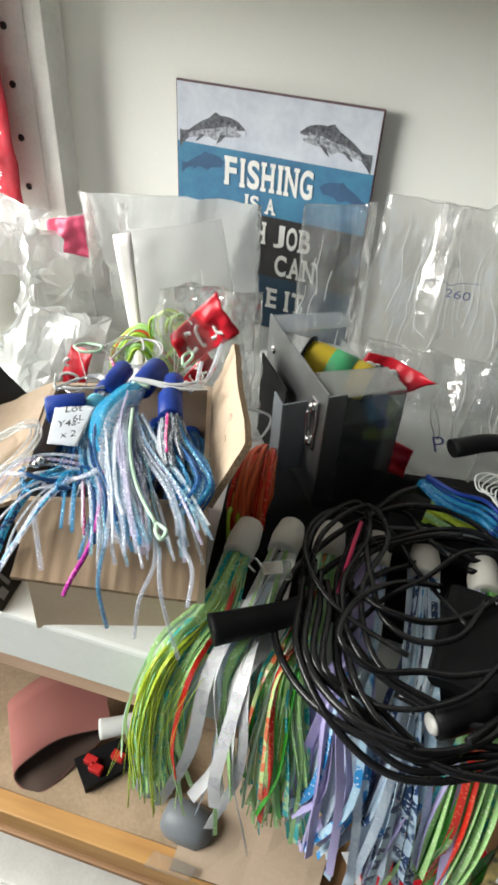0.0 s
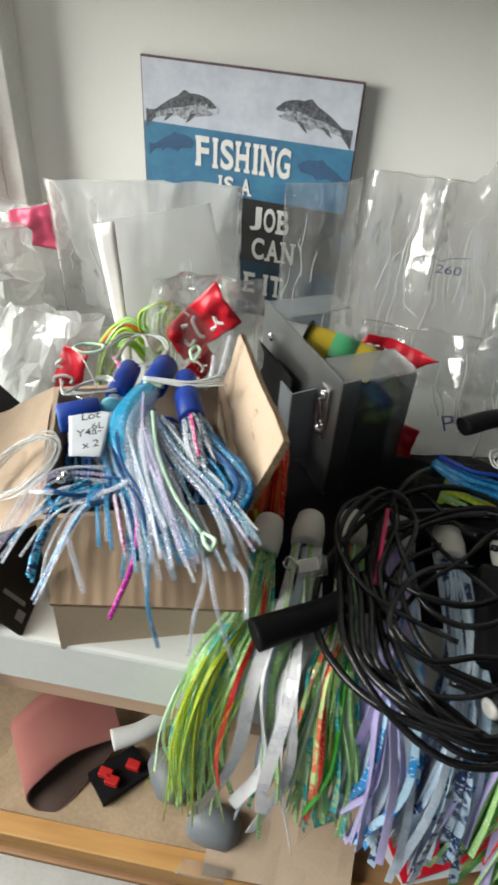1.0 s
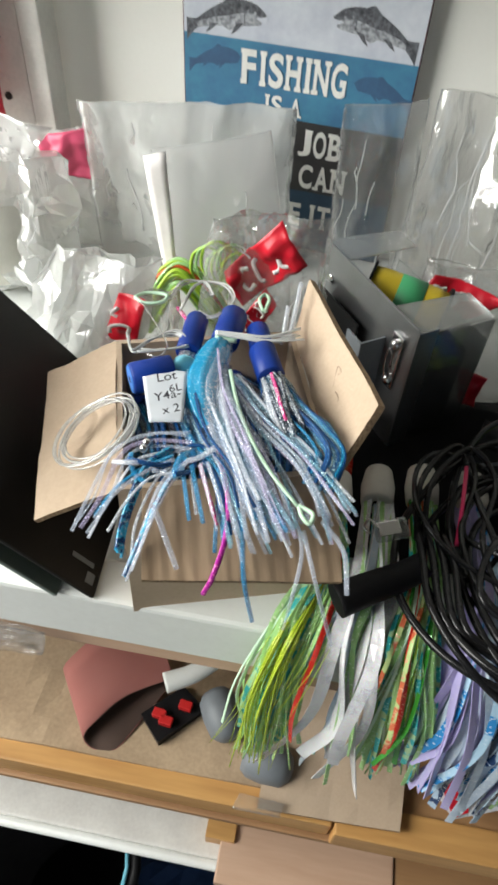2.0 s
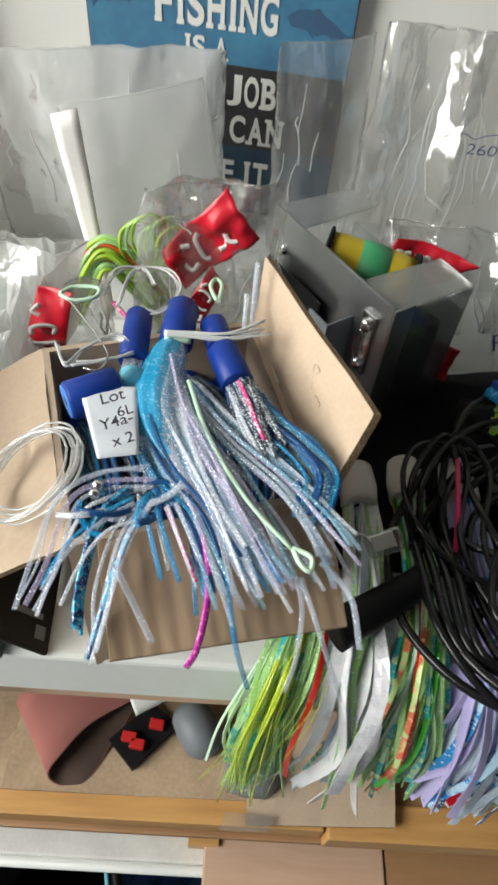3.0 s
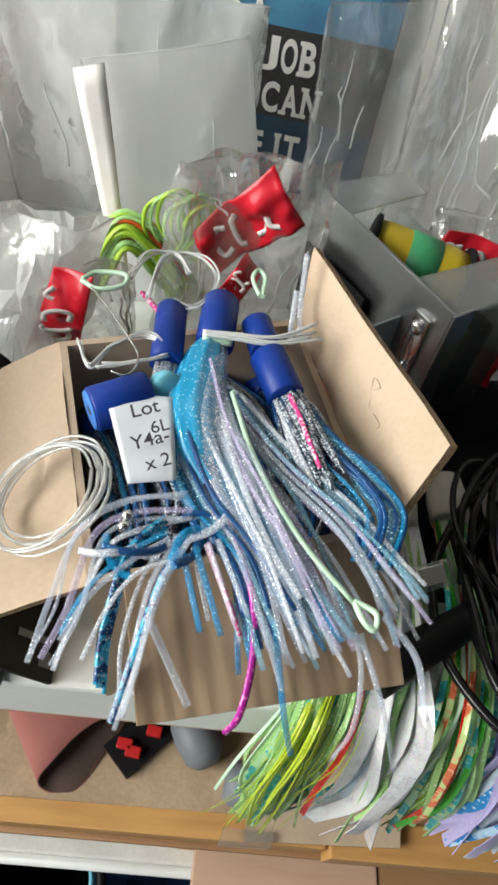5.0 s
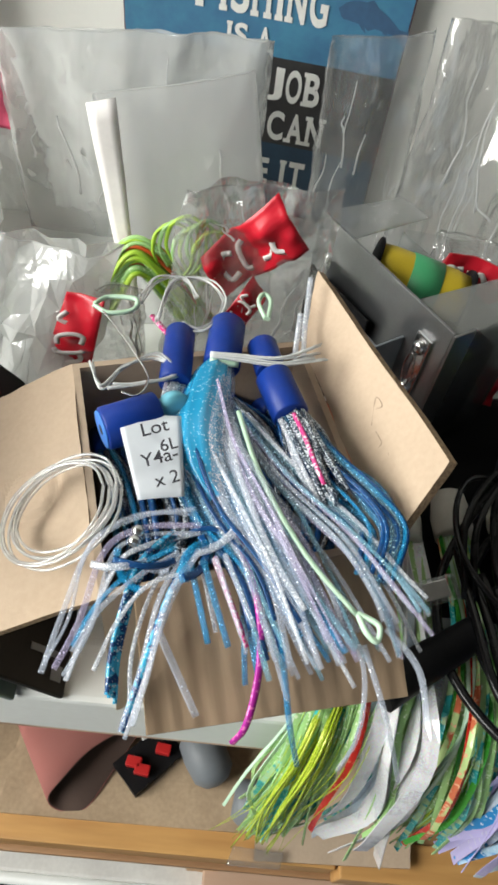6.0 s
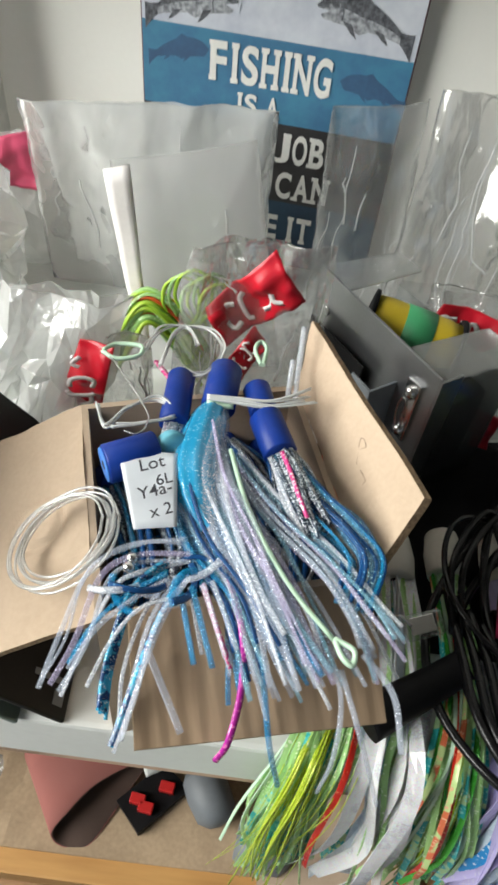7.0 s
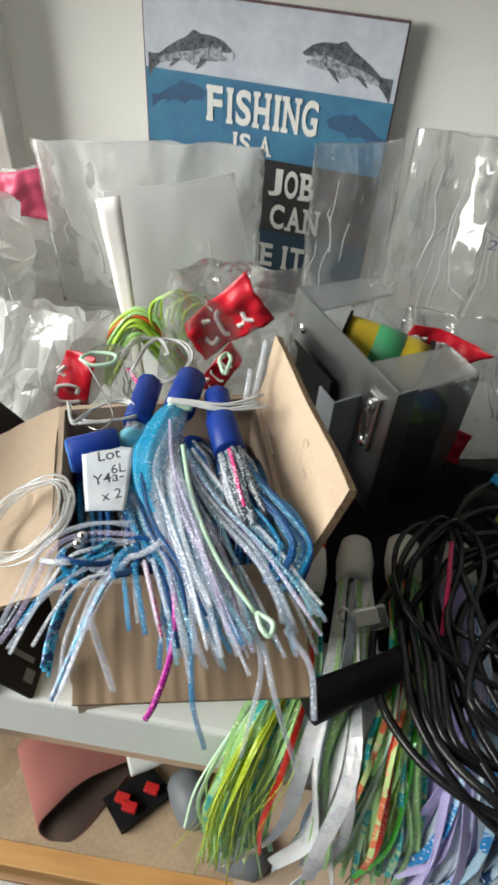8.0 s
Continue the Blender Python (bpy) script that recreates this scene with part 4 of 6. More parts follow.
    for k, (c, m) in enumerate((([(0.2070, -0.4080, 0.1820), (0.2150, -0.4230, 0.1760), (0.2160, -0.4400, 0.1680), (0.2150, -0.4450, 0.1450)], "clear"), ([(0.2130, -0.4140, 0.1790), (0.2240, -0.4330, 0.1700), (0.2360, -0.4410, 0.1410)], "clear"), ([(0.1850, -0.4170, 0.1810), (0.1930, -0.4400, 0.1700), (0.2020, -0.4490, 0.1410)], "blue"), ([(0.2200, -0.4070, 0.1810), (0.2330, -0.4170, 0.1760), (0.2390, -0.4340, 0.1680)], "clear"))):
        bundle(t, c, [0.0006] * len(c), 1, [m], 0.0028, 0.0016, 20 + k)
    bundle(t, [Vector(p) + Vector((0, 0, 0.007)) for p in [(0.1360, -0.3130, 0.1890), (0.1480, -0.3110, 0.1890), (0.1650, -0.3080, 0.1890), (0.1800, -0.2980, 0.1890)]], [0.0012, 0.0016, 0.0026, 0.0044], 12, ["mono_white"], 0.0010, 0.0010, 31, name="nylon_tie")
    part("sleeve", tube(curve_points([Vector(p) + Vector((0, 0, 0.003)) for p in [(0.1360, -0.3130, 0.1890), (0.1480, -0.3110, 0.1890), (0.1650, -0.3080, 0.1890), (0.1800, -0.2980, 0.1890)][:2]], 6), 0.0035, 0.0035, 8), M["mint"], t, "pale mint crimp sleeve")

    # the lure beside it, its skirt folded back into the box
    t = thing("trolling_lure", "blue-headed lure with a dark glitter skirt and a pink stripe", "fishing lure", group=g)
    ch = [(0.1550, -0.2930, 0.1880), (0.1620, -0.3090, 0.1890), (0.1630, -0.3120, 0.1900), (0.1740, -0.3320, 0.1900)]
    head(t, ch[0], ch[1], 0.0066)
    head(t, ch[2], ch[3], 0.0076)
    bundle(t, [(0.1740, -0.3320, 0.1900), (0.1900, -0.3520, 0.1890), (0.2060, -0.3650, 0.1890), (0.2150, -0.3750, 0.1880), (0.2140, -0.3900, 0.1840)], [0.005, 0.009, 0.010, 0.009, 0.008], 36, ["blue_dk", "blue_dk", "blue", "aqua_clear", "blue"], 0.0020, 0.0008, 41)
    bundle(t, [(0.1740, -0.3330, 0.1910), (0.1800, -0.3440, 0.1920), (0.1880, -0.3560, 0.1915), (0.1960, -0.3660, 0.1890)], [0.006, 0.008, 0.009, 0.008], 40, ["pepper", "pepper", "pepper", "silver", "blue_dk"], 0.0020, 0.0008, 42)
    bundle(t, [Vector(p) + Vector((0, 0, 0.006)) for p in [(0.1750, -0.3360, 0.1910), (0.1800, -0.3460, 0.1920), (0.1850, -0.3560, 0.1920), (0.1900, -0.3640, 0.1900)]], [0.0005] * 4, 1, ["hotpink"], 0.0022, 0.0012, 43)

    # the lure lying across, with its bored face showing
    t = thing("trolling_lure", "blue tube-headed lure with an aqua foam ring", "fishing lure", group=g)
    d = [(0.1050, -0.3580, 0.1900), (0.1230, -0.3440, 0.1900), (0.1270, -0.3400, 0.1900)]
    head(t, d[0], d[1], 0.0085, "blue_face")
    bm = lathe([(0.0024, 0), (0.0064, 0), (0.0070, 0.001), (0.0070, 0.005), (0.0064, 0.006), (0.0024, 0.006)], 22)
    bm.transform(along(d[2], Vector(d[2]) + Vector((0.6, -0.7, 0.5))))
    part("foam_ring", bm, M["aqua"], t, "aqua foam ring")
    bundle(t, [(0.1500, -0.3890, 0.1890), (0.1330, -0.3960, 0.1890), (0.1240, -0.4070, 0.1880), (0.1220, -0.4290, 0.1820), (0.1190, -0.4430, 0.1760)], [0.006, 0.007, 0.008, 0.007, 0.006], 5, ["clear", "silver", "lilac", "clear"], 0.0022, 0.0008, 51)
    bundle(t, [(0.1470, -0.4020, 0.1880), (0.1360, -0.4110, 0.1870), (0.1280, -0.4240, 0.1830), (0.1230, -0.4390, 0.1780)], [0.006, 0.006, 0.006, 0.006], 3, ["clear", "blue", "silver"], 0.0022, 0.0008, 52)
    bundle(t, [(0.1450, -0.3950, 0.1890), (0.1370, -0.4100, 0.1870), (0.1360, -0.4330, 0.1790), (0.1380, -0.4500, 0.1710)], [0.006, 0.006, 0.006, 0.006], 4, ["silver", "clear", "blue_bar"], 0.0022, 0.0008, 53)
    bundle(t, [(0.1520, -0.3980, 0.1880), (0.1470, -0.4160, 0.1850), (0.1460, -0.4390, 0.1760), (0.1440, -0.4560, 0.1660)], [0.006, 0.006, 0.006, 0.005], 4, ["blue_bar", "blue", "clear"], 0.0022, 0.0008, 54)
    bundle(t, [(0.1530, -0.4020, 0.1880), (0.1640, -0.4220, 0.1810)], [0.004, 0.0035], 3, ["blue_bar", "silver", "blue"], 0.0020, 0.0008, 55)
    bundle(t, [(0.1600, -0.3980, 0.1880), (0.1740, -0.4190, 0.1810)], [0.004, 0.0045], 5, ["silver", "hotpink", "silver", "clear"], 0.0020, 0.0008, 56)
    bundle(t, [(0.1460, -0.4250, 0.1810), (0.1660, -0.4480, 0.1690)], [0.0008, 0.0006], 1, ["clear"], 0.0039, 0.0008, 57)
    for k in range(8):
        rnd = random.Random(400 + k)
        c = Vector((0.126 + 0.0050 * k + rnd.uniform(-0.004, 0.004), -0.400 + rnd.uniform(-0.008, 0.014), 0.186 + rnd.uniform(-0.002, 0.005)))
        r, f0 = rnd.uniform(0.009, 0.017), rnd.uniform(0.2, 5.5)
        pts = [c + Vector((r * math.cos(f0 + f), r * 0.8 * math.sin(f0 + f), 0.003 * math.sin(2 * f + k))) for f in (0, 0.4, 0.8, 1.2, 1.5)]
        part("strand", tube(curve_points(pts, 7), rnd.uniform(0.0020, 0.0034), 0.0008, 6, side=(rnd.uniform(-0.6, 0.6), -0.5, 1)), M[("silver", "blue_dk", "blue", "blue_dk", "clear")[k % 5]], t)

    # an upright one, half hidden
    t = thing("trolling_lure", "blue-headed lure standing on end among the others", "fishing lure", group=g)
    e = [(0.1190, -0.2950, 0.1870), (0.1250, -0.3280, 0.1900)]
    head(t, e[0], e[1], 0.0066)
    bundle(t, [Vector(e[1]), Vector(e[1]) + Vector((0.002, -0.014, -0.006)), Vector(e[1]) + Vector((0.006, -0.03, -0.02))], [0.004, 0.006, 0.008], 12,
           ["blue", "pepper", "silver"], 0.0034, 0.002, 61)
    part("braid", tube(curve_points([(0.1040, -0.2880, 0.1870), (0.1170, -0.3020, 0.1880), (0.1250, -0.3190, 0.1890), (0.1230, -0.3310, 0.1900)], 8), 0.0030, 0.0022, 6), M["hotpink"], t, "pink and black braided strand")
    # more skirts deeper in the box, added in dark blue to shade its inside
    for k in range(8):
        t = thing("trolling_lure", "dark blue skirted lure added to fill and darken the box", "fishing lure", group=g)
        a, b = 0.012 + 0.0115 * k, 0.020 + 0.009 * (k % 3)
        p = [bpt(a, b + 0.065, 0.146), bpt(a + 0.006, b + 0.035, 0.158), bpt(a + 0.008, b + 0.006, 0.160), bpt(a + 0.004, b - 0.004, 0.150)]
        head(t, bpt(a - 0.004, b + 0.084, 0.130), p[0], 0.007)
        bundle(t, p, [0.006, 0.010, 0.011, 0.010], 18, ["blue_dk", "blue", "pepper", "blue_dk"], 0.0028, 0.0016, 70 + k, ragged=0.02)

    # handwritten label
    q = [Vector(p) for p in [(0.1090, -0.3530, 0.1900), (0.1330, -0.3480, 0.1900), (0.1430, -0.3820, 0.1890), (0.1280, -0.3880, 0.1890)]]
    q = [p + Vector((0, 0, 0.006)) for p in (q[3], q[2], q[1], q[0])]
    t = thing("paper_label", "white paper slip with black handwriting tied to a lure", "label")
    part("paper", slab(q, 0.0003, 10, 10, 0.0016, 2), M["paper"], t, smooth=True)
    o, ux, uy = q[3], (q[2] - q[3]).normalized(), (q[0] - q[3]).normalized()
    nrm = ux.cross(-uy).normalized()
    face = Matrix((ux, -nrm, -uy)).transposed().to_4x4()
    if nrm.z < 0:
        nrm = -nrm
    for text, fx, fy, h in (("Lot", 0.34, 0.34, 0.0056), ("6L", 0.62, 0.52, 0.0050), ("Y4a-", 0.22, 0.70, 0.0054), ("x 2", 0.42, 0.92, 0.0050)):
        pos = q[3].lerp(q[2], fx).lerp(q[0].lerp(q[1], fx), fy) + nrm * 0.0017
        letters(text, h, M["ink"], "handwriting", t, Matrix.Translation(pos) @ face @ pose(0, 0, 0, 0, -8, 0), None, heavy=0.008)


def lines_and_hooks():
    def line(name, label, cat, ctrl, w, mat, steps=10, closed=False, group=""):
        c = [Vector(p) for p in ctrl]
        if closed:
            c = c + [c[0]]
        return solid(name, tube(curve_points(c, steps), w, w, 6), M[mat], label, cat, group=group)
    g = "nylon leaders"
    co = [Vector(p) for p in [(0.0850, -0.3990, 0.1890), (0.0930, -0.3760, 0.1900), (0.1170, -0.3910, 0.1890), (0.1080, -0.4140, 0.1870)]]
    cen = (co[0] + co[2]) / 2
    for k in range(7):
        rnd = random.Random(k)
        pts = []
        for s in range(13):
            f = 2 * math.pi * s / 13
            r = 0.0168 + 0.0005 * k + rnd.uniform(-0.0002, 0.0002)
            lift = 0.004 + 0.006 * (0.5 + 0.5 * math.cos(f - 0.4)) * (k % 4) / 3
            ctr = cen + Vector((0.0022 * math.sin(2.3 * k) - 0.001, 0.0022 * math.cos(1.7 * k) + 0.004, -0.012))
            pts.append(ctr + BU * (math.cos(f) * r * 1.05) + BV * (math.sin(f) * r) + Vector((0, 0, lift + 0.010 * math.cos(f))))
        line("nylon_leader", "coil of clear nylon leader resting on the flap", "fishing line", pts, 0.0011, "mono", 5, True, g)
    for k, c in enumerate(([(0.1070, -0.2940, 0.1870), (0.1080, -0.2640, 0.1860), (0.1230, -0.2590, 0.1860), (0.1340, -0.2740, 0.1870), (0.1300, -0.2930, 0.1880), (0.1190, -0.2950, 0.1870)], [(0.0910, -0.3290, 0.1890), (0.1000, -0.3410, 0.1900), (0.1030, -0.3280, 0.1890), (0.1150, -0.3180, 0.1890), (0.1250, -0.3270, 0.1900), (0.1150, -0.3350, 0.1900), (0.1020, -0.3400, 0.1900)], [(0.0970, -0.2860, 0.1870), (0.1010, -0.2670, 0.1860), (0.1120, -0.2610, 0.1860), (0.1210, -0.2740, 0.1860)])):
        for j in range(4):
            rnd = random.Random(10 * k + j)
            pts = [Vector(p) + Vector((rnd.gauss(0, 0.0008), rnd.gauss(0, 0.0008), 0.004 + rnd.gauss(0, 0.001))) for p in c]
            line("nylon_leader", "loose loop of clear nylon leader", "fishing line", pts, 0.0010, "mono_white" if j % 2 else "mono", 8, False, g)
    line("hook_wire", "bent bright steel hook wire", "hook", [Vector(p) + Vector((0, 0, 0.006)) for p in [(0.0810, -0.2940, 0.1870), (0.0920, -0.3050, 0.1880), (0.1120, -0.3270, 0.1890), (0.1160, -0.3360, 0.1900), (0.1140, -0.3430, 0.1900), (0.1080, -0.3430, 0.1900)]], 0.0009, "steel")
    line("leader_loop", "pale mint covered loop on a leader", "fishing line", [Vector(p) + Vector((0, 0, 0.006)) for p in [(0.0800, -0.2940, 0.1870), (0.0840, -0.2870, 0.1860), (0.0960, -0.2860, 0.1870), (0.0970, -0.2930, 0.1870), (0.0880, -0.2980, 0.1870), (0.0800, -0.2950, 0.1870)]], 0.0022, "mint")
    line("leader_loop", "pale mint covered loop on a leader", "fishing line", [Vector(p) + Vector((0, 0, 0.004)) for p in [(0.1540, -0.2790, 0.1870), (0.1490, -0.2690, 0.1870), (0.1500, -0.2610, 0.1860), (0.1540, -0.2650, 0.1860), (0.1550, -0.2790, 0.1870)]], 0.0022, "mint")
    a4 = [(0.1560, -0.3440, 0.1900), (0.1700, -0.3630, 0.1890), (0.1900, -0.3890, 0.1880), (0.2080, -0.4080, 0.1820)]
    e = Vector(a4[-1]) + Vector((0, 0, 0.006))
    line("leader_loop", "pale mint covered loop on a leader", "fishing line", [e, e + Vector((0.003, -0.006, 0.001)), e + Vector((0.007, -0.008, 0)), e + Vector((0.007, -0.003, 0.001)), e], 0.0022, "mint")
    for k, c in enumerate(([(0.1700, -0.2530, 0.1860), (0.1740, -0.2960, 0.1890)], [(0.1690, -0.2810, 0.1880), (0.1710, -0.3010, 0.1890)])):
        line("glitter_tube", "short silver glitter strand sticking up", "fishing lure", [Vector(c[0]) + Vector((0, 0, 0.012)), (Vector(c[0]) + Vector(c[1])) / 2, Vector(c[1])], 0.0028, "silver")
    b1 = [(0.1500, -0.3890, 0.1890), (0.1330, -0.3960, 0.1890), (0.1240, -0.4070, 0.1880), (0.1220, -0.4290, 0.1820), (0.1190, -0.4430, 0.1760)]
    bm = bmesh.new()
    for k in range(2):
        s = bmesh.new()
        bmesh.ops.create_uvsphere(s, u_segments=14, v_segments=10, radius=0.0022)
        for f in s.faces:
            f.smooth = True
        merge(s, bm, Matrix.Translation(Vector(b1[1]) + Vector((-0.002, -0.002 - 0.004 * k, 0.003))))
    solid("steel_bead", bm, M["steel"], "pair of small steel beads on a leader", "bead")


# ---- bags of lures behind the box ----
def bag(name, label, q, bulge, mat, seed, folds=5, group="bags of lures", nu=26, nv=30, crumple=0.006, crisp=True, peaks=0.0, creases=0):
    """A film bag: two sheets joined at the rim; q is bottom-left, bottom-right, top-right, top-left."""
    a, b, c, d = [Vector(p) for p in q]
    nrm = (b - a).cross(d - a).normalized()
    rnd = random.Random(seed)
    bm = bmesh.new()
    g = {}

    def spot(u, v, s):
        p = a * (1 - u) * (1 - v) + b * u * (1 - v) + c * u * v + d * (1 - u) * v
        body = (4 * u * (1 - u)) ** 0.6 * (0.15 + 0.85 * (1 - v) ** 0.7) * min(1, 4 * v + 0.3)
        along_u = folds * (u + 0.14 * (u - 0.5) * math.sin(2.5 * v + seed)) + 1.7 * seed
        ridge = 0.5 - 2.2 * abs(noise.noise(Vector((along_u * 0.75, 0.35 * v, seed * 5.3))))
        fold = 0.55 * bulge * (0.25 + 0.75 * v) * ridge
        n1 = noise.noise_vector(p * 26 + Vector((seed * 3.1, s, 0)))
        n2 = noise.noise_vector(p * 70 + Vector((s, seed, 0)))
        w = (Vector([abs(x) - 0.25 for x in n1]) * 0.9 + Vector([abs(x) - 0.25 for x in n2]) * 0.45) * crumple
        rise = peaks * v ** 5 * max(0.0, noise.noise(Vector((along_u * 0.5, 3.3, seed))) * 1.6) ** 1.5
        return p + nrm * (s * bulge * body + fold) + w + Vector((0, 0, rise))

    for s in (1, -1):
        for j in range(nv + 1):
            for i in range(nu + 1):
                edge = i in (0, nu)
                key = (i, j, 0 if edge else s)
                ju = 0 if edge else rnd.uniform(-0.35, 0.35) / nu
                jv = 0 if j in (0, nv) else rnd.uniform(-0.35, 0.35) / nv
                if key not in g:
                    g[key] = bm.verts.new(spot(i / nu + ju, j / nv + jv, 0 if edge else s))
    for s in (1, -1):
        for j in range(nv):
            for i in range(nu):
                f = [g[(x, y, 0 if x in (0, nu) else s)] for x, y in ((i, j), (i + 1, j), (i + 1, j + 1), (i, j + 1))]
                k = rnd.random() < 0.5
                for tri in ((f[0], f[1], f[2]), (f[0], f[2], f[3])) if k else ((f[0], f[1], f[3]), (f[1], f[2], f[3])):
                    bm.faces.new(tri if s > 0 else tri[::-1]).smooth = not crisp
    t = thing(name, label, "plastic bag", group=group)
    rim = [g[(i, nv, 0 if i in (0, nu) else 1)].co.copy() for i in range(nu + 1)]
    part("film", bm, M[mat], t)
    # whitish strips that paint the glints of folds up the film and kinks across it
    for k in range(creases):
        u, v = rnd.uniform(0.04, 0.96), rnd.uniform(0.05, 0.55)
        run, lean = rnd.uniform(0.15, 0.5), rnd.uniform(-0.10, 0.10)
        if k % 4 == 3:
            run, lean = rnd.uniform(0.03, 0.08), rnd.uniform(-0.12, 0.12)
            v = rnd.uniform(0.1, 0.9)
        pts = []
        for i in range(9):
            f = i / 8
            pu = min(0.98, max(0.02, u + lean * f + 0.012 * math.sin(7 * f + k)))
            pts.append(spot(pu, min(1.0, v + run * f), 1) + nrm * 0.0006)
        part("crease", tube(pts, rnd.uniform(0.0008, 0.0022), 0.0004, 6, rnd.uniform(0.15, 0.6), nrm), M["film_glint"], t)
    part("welded_rim", tube(rim, 0.0012, 0.0004, 6, side=nrm), M[mat], t, "welded film rim")
    return t


def printed_tag(t, q, seed, mat="red", bars=True):
    """A folded printed strip with a plain white mark."""
    q = [Vector(p) for p in q]
    part("printed_header", slab(q, 0.0003, 20, 16, 0.014, seed), M[mat], t, "crumpled printed header", smooth=True)
    if bars:
        nrm = (q[1] - q[0]).cross(q[3] - q[0]).normalized()
        rnd = random.Random(seed)
        ux, uy = (q[1] - q[0]).normalized(), (q[3] - q[0]).normalized()
        w, h = (q[1] - q[0]).length, (q[3] - q[0]).length
        k = min(w, h) * 0.22
        for i in range(4):
            bm = bmesh.new()
            c = q[0] + ux * w * (0.22 + 0.19 * i) + uy * h * 0.5
            c += nrm * (0.014 * (noise.noise(c * 28 + Vector((seed, 0, 0))) + 0.3 * noise.noise(c * 110 + Vector((0, seed, 0)))) + 0.0016)
            pts = [c + ux * (k * 0.8 * math.cos(f)) + uy * (k * 1.3 * math.sin(f)) for f in ([0.8, 2.0, 3.14, 4.2, 5.5], [1.57, 2.4, 4.0, 4.71], [2.2, 1.0, 0.0, -1.0, -2.2], [0.5, 1.9, 3.5, 5.0])[i]]
            tube(curve_points(pts, 4), k * 0.55, 0.0004, 5, side=nrm, bm=bm)
            part("print_mark", bm, M["white_print"], t, "plain white printed mark")


def bags():
    bag("plastic_bag", "tall frosted plastic bag standing at the back", [(-0.055, -0.085, 0.067), (0.115, -0.055, 0.067), (0.118, -0.060, 0.222), (-0.062, -0.085, 0.210)],
        0.014, "bag_milk", 1, 4, nu=50, crumple=0.004, crisp=False, peaks=0.008, creases=6)
    t = bag("plastic_bag", "stiff frosted plastic bag with a white folded edge", [(0.052, -0.170, 0.067), (0.150, -0.135, 0.067), (0.120, -0.150, 0.240), (0.034, -0.160, 0.216)],
            0.008, "bag_frost", 2, 2, crumple=0.0015, crisp=False, creases=2)
    part("folded_edge", slab([(0.0555, -0.1800, 0.080), (0.0635, -0.1795, 0.080), (0.052, -0.174, 0.224), (0.0365, -0.176, 0.2195)], 0.0008, 3, 14, 0.002, 4), M["white_print"], t,
         "white folded edge", smooth=True)
    bag("plastic_bag", "clear glossy plastic bag standing against the sign", [(0.156, -0.050, 0.067), (0.225, -0.045, 0.067), (0.215, -0.035, 0.232), (0.150, -0.040, 0.225)], 0.014, "bag", 3, 3, nu=40, creases=9, crumple=0.0045, crisp=False, peaks=0.012)
    t = bag("plastic_bag", "clear glossy plastic bag marked 260", [(0.215, -0.075, 0.067), (0.375, -0.065, 0.067), (0.350, -0.030, 0.245), (0.222, -0.030, 0.243)], 0.024, "bag", 4, 5, nu=60, creases=22, crumple=0.005, crisp=False, peaks=0.034)
    letters("260", 0.0075, M["ink_blue"], "handwriting", t, pose(0.290, -0.066, 0.180, 0, 0, 5), 0.021, heavy=-0.01)
    part("pen_stroke", tube(curve_points([(0.272, -0.066, 0.190), (0.285, -0.067, 0.194), (0.293, -0.067, 0.191), (0.300, -0.067, 0.1945), (0.316, -0.066, 0.197)], 6), 0.0008, 0.0005, 5), M["ink_blue"], t)
    bag("plastic_bag", "clear plastic bag with dim contents", [(0.335, -0.115, 0.067), (0.50, -0.095, 0.067), (0.49, -0.05, 0.235), (0.345, -0.05, 0.232)], 0.024, "bag", 5, 5, nu=60, creases=18, crumple=0.005, crisp=False, peaks=0.025)
    t = bag("plastic_bag", "slumped clear bag with a red header", [(0.245, -0.185, 0.068), (0.385, -0.170, 0.068), (0.372, -0.115, 0.158), (0.240, -0.120, 0.152)], 0.020, "bag", 6, 6, crumple=0.007, crisp=False, creases=18)
    printed_tag(t, [(0.238, -0.150, 0.128), (0.272, -0.150, 0.122), (0.308, -0.145, 0.146), (0.250, -0.146, 0.156)], 3)
    printed_tag(t, [(0.288, -0.190, 0.082), (0.304, -0.186, 0.076), (0.303, -0.176, 0.100), (0.284, -0.180, 0.106)], 5, bars=False)
    letters("P", 0.014, M["ink_blue"], "handwriting", t, pose(0.322, -0.196, 0.118, 0, -20, 8), 0.008, heavy=-0.01)
    t = bag("plastic_bag", "clear bag of bright green squid lures with a red header", [(0.085, -0.220, 0.068), (0.178, -0.190, 0.068), (0.178, -0.200, 0.216), (0.098, -0.212, 0.206)], 0.020, "bag", 7, 4, creases=12)
    printed_tag(t, [(0.124, -0.2165, 0.145), (0.166, -0.2105, 0.185), (0.146, -0.2125, 0.213), (0.110, -0.2145, 0.170)], 7)
    printed_tag(t, [(0.136, -0.225, 0.125), (0.149, -0.222, 0.150), (0.140, -0.221, 0.162), (0.122, -0.226, 0.136)], 9)
    t = bag("plastic_bag", "clear bag with a red header folded over the box rim", [(0.018, -0.268, 0.068), (0.085, -0.242, 0.068), (0.088, -0.245, 0.165), (0.034, -0.258, 0.170)], 0.012, "bag", 8, 3, creases=7)
    printed_tag(t, [(0.062, -0.268, 0.120), (0.074, -0.266, 0.172), (0.055, -0.270, 0.171), (0.036, -0.273, 0.119)], 11)
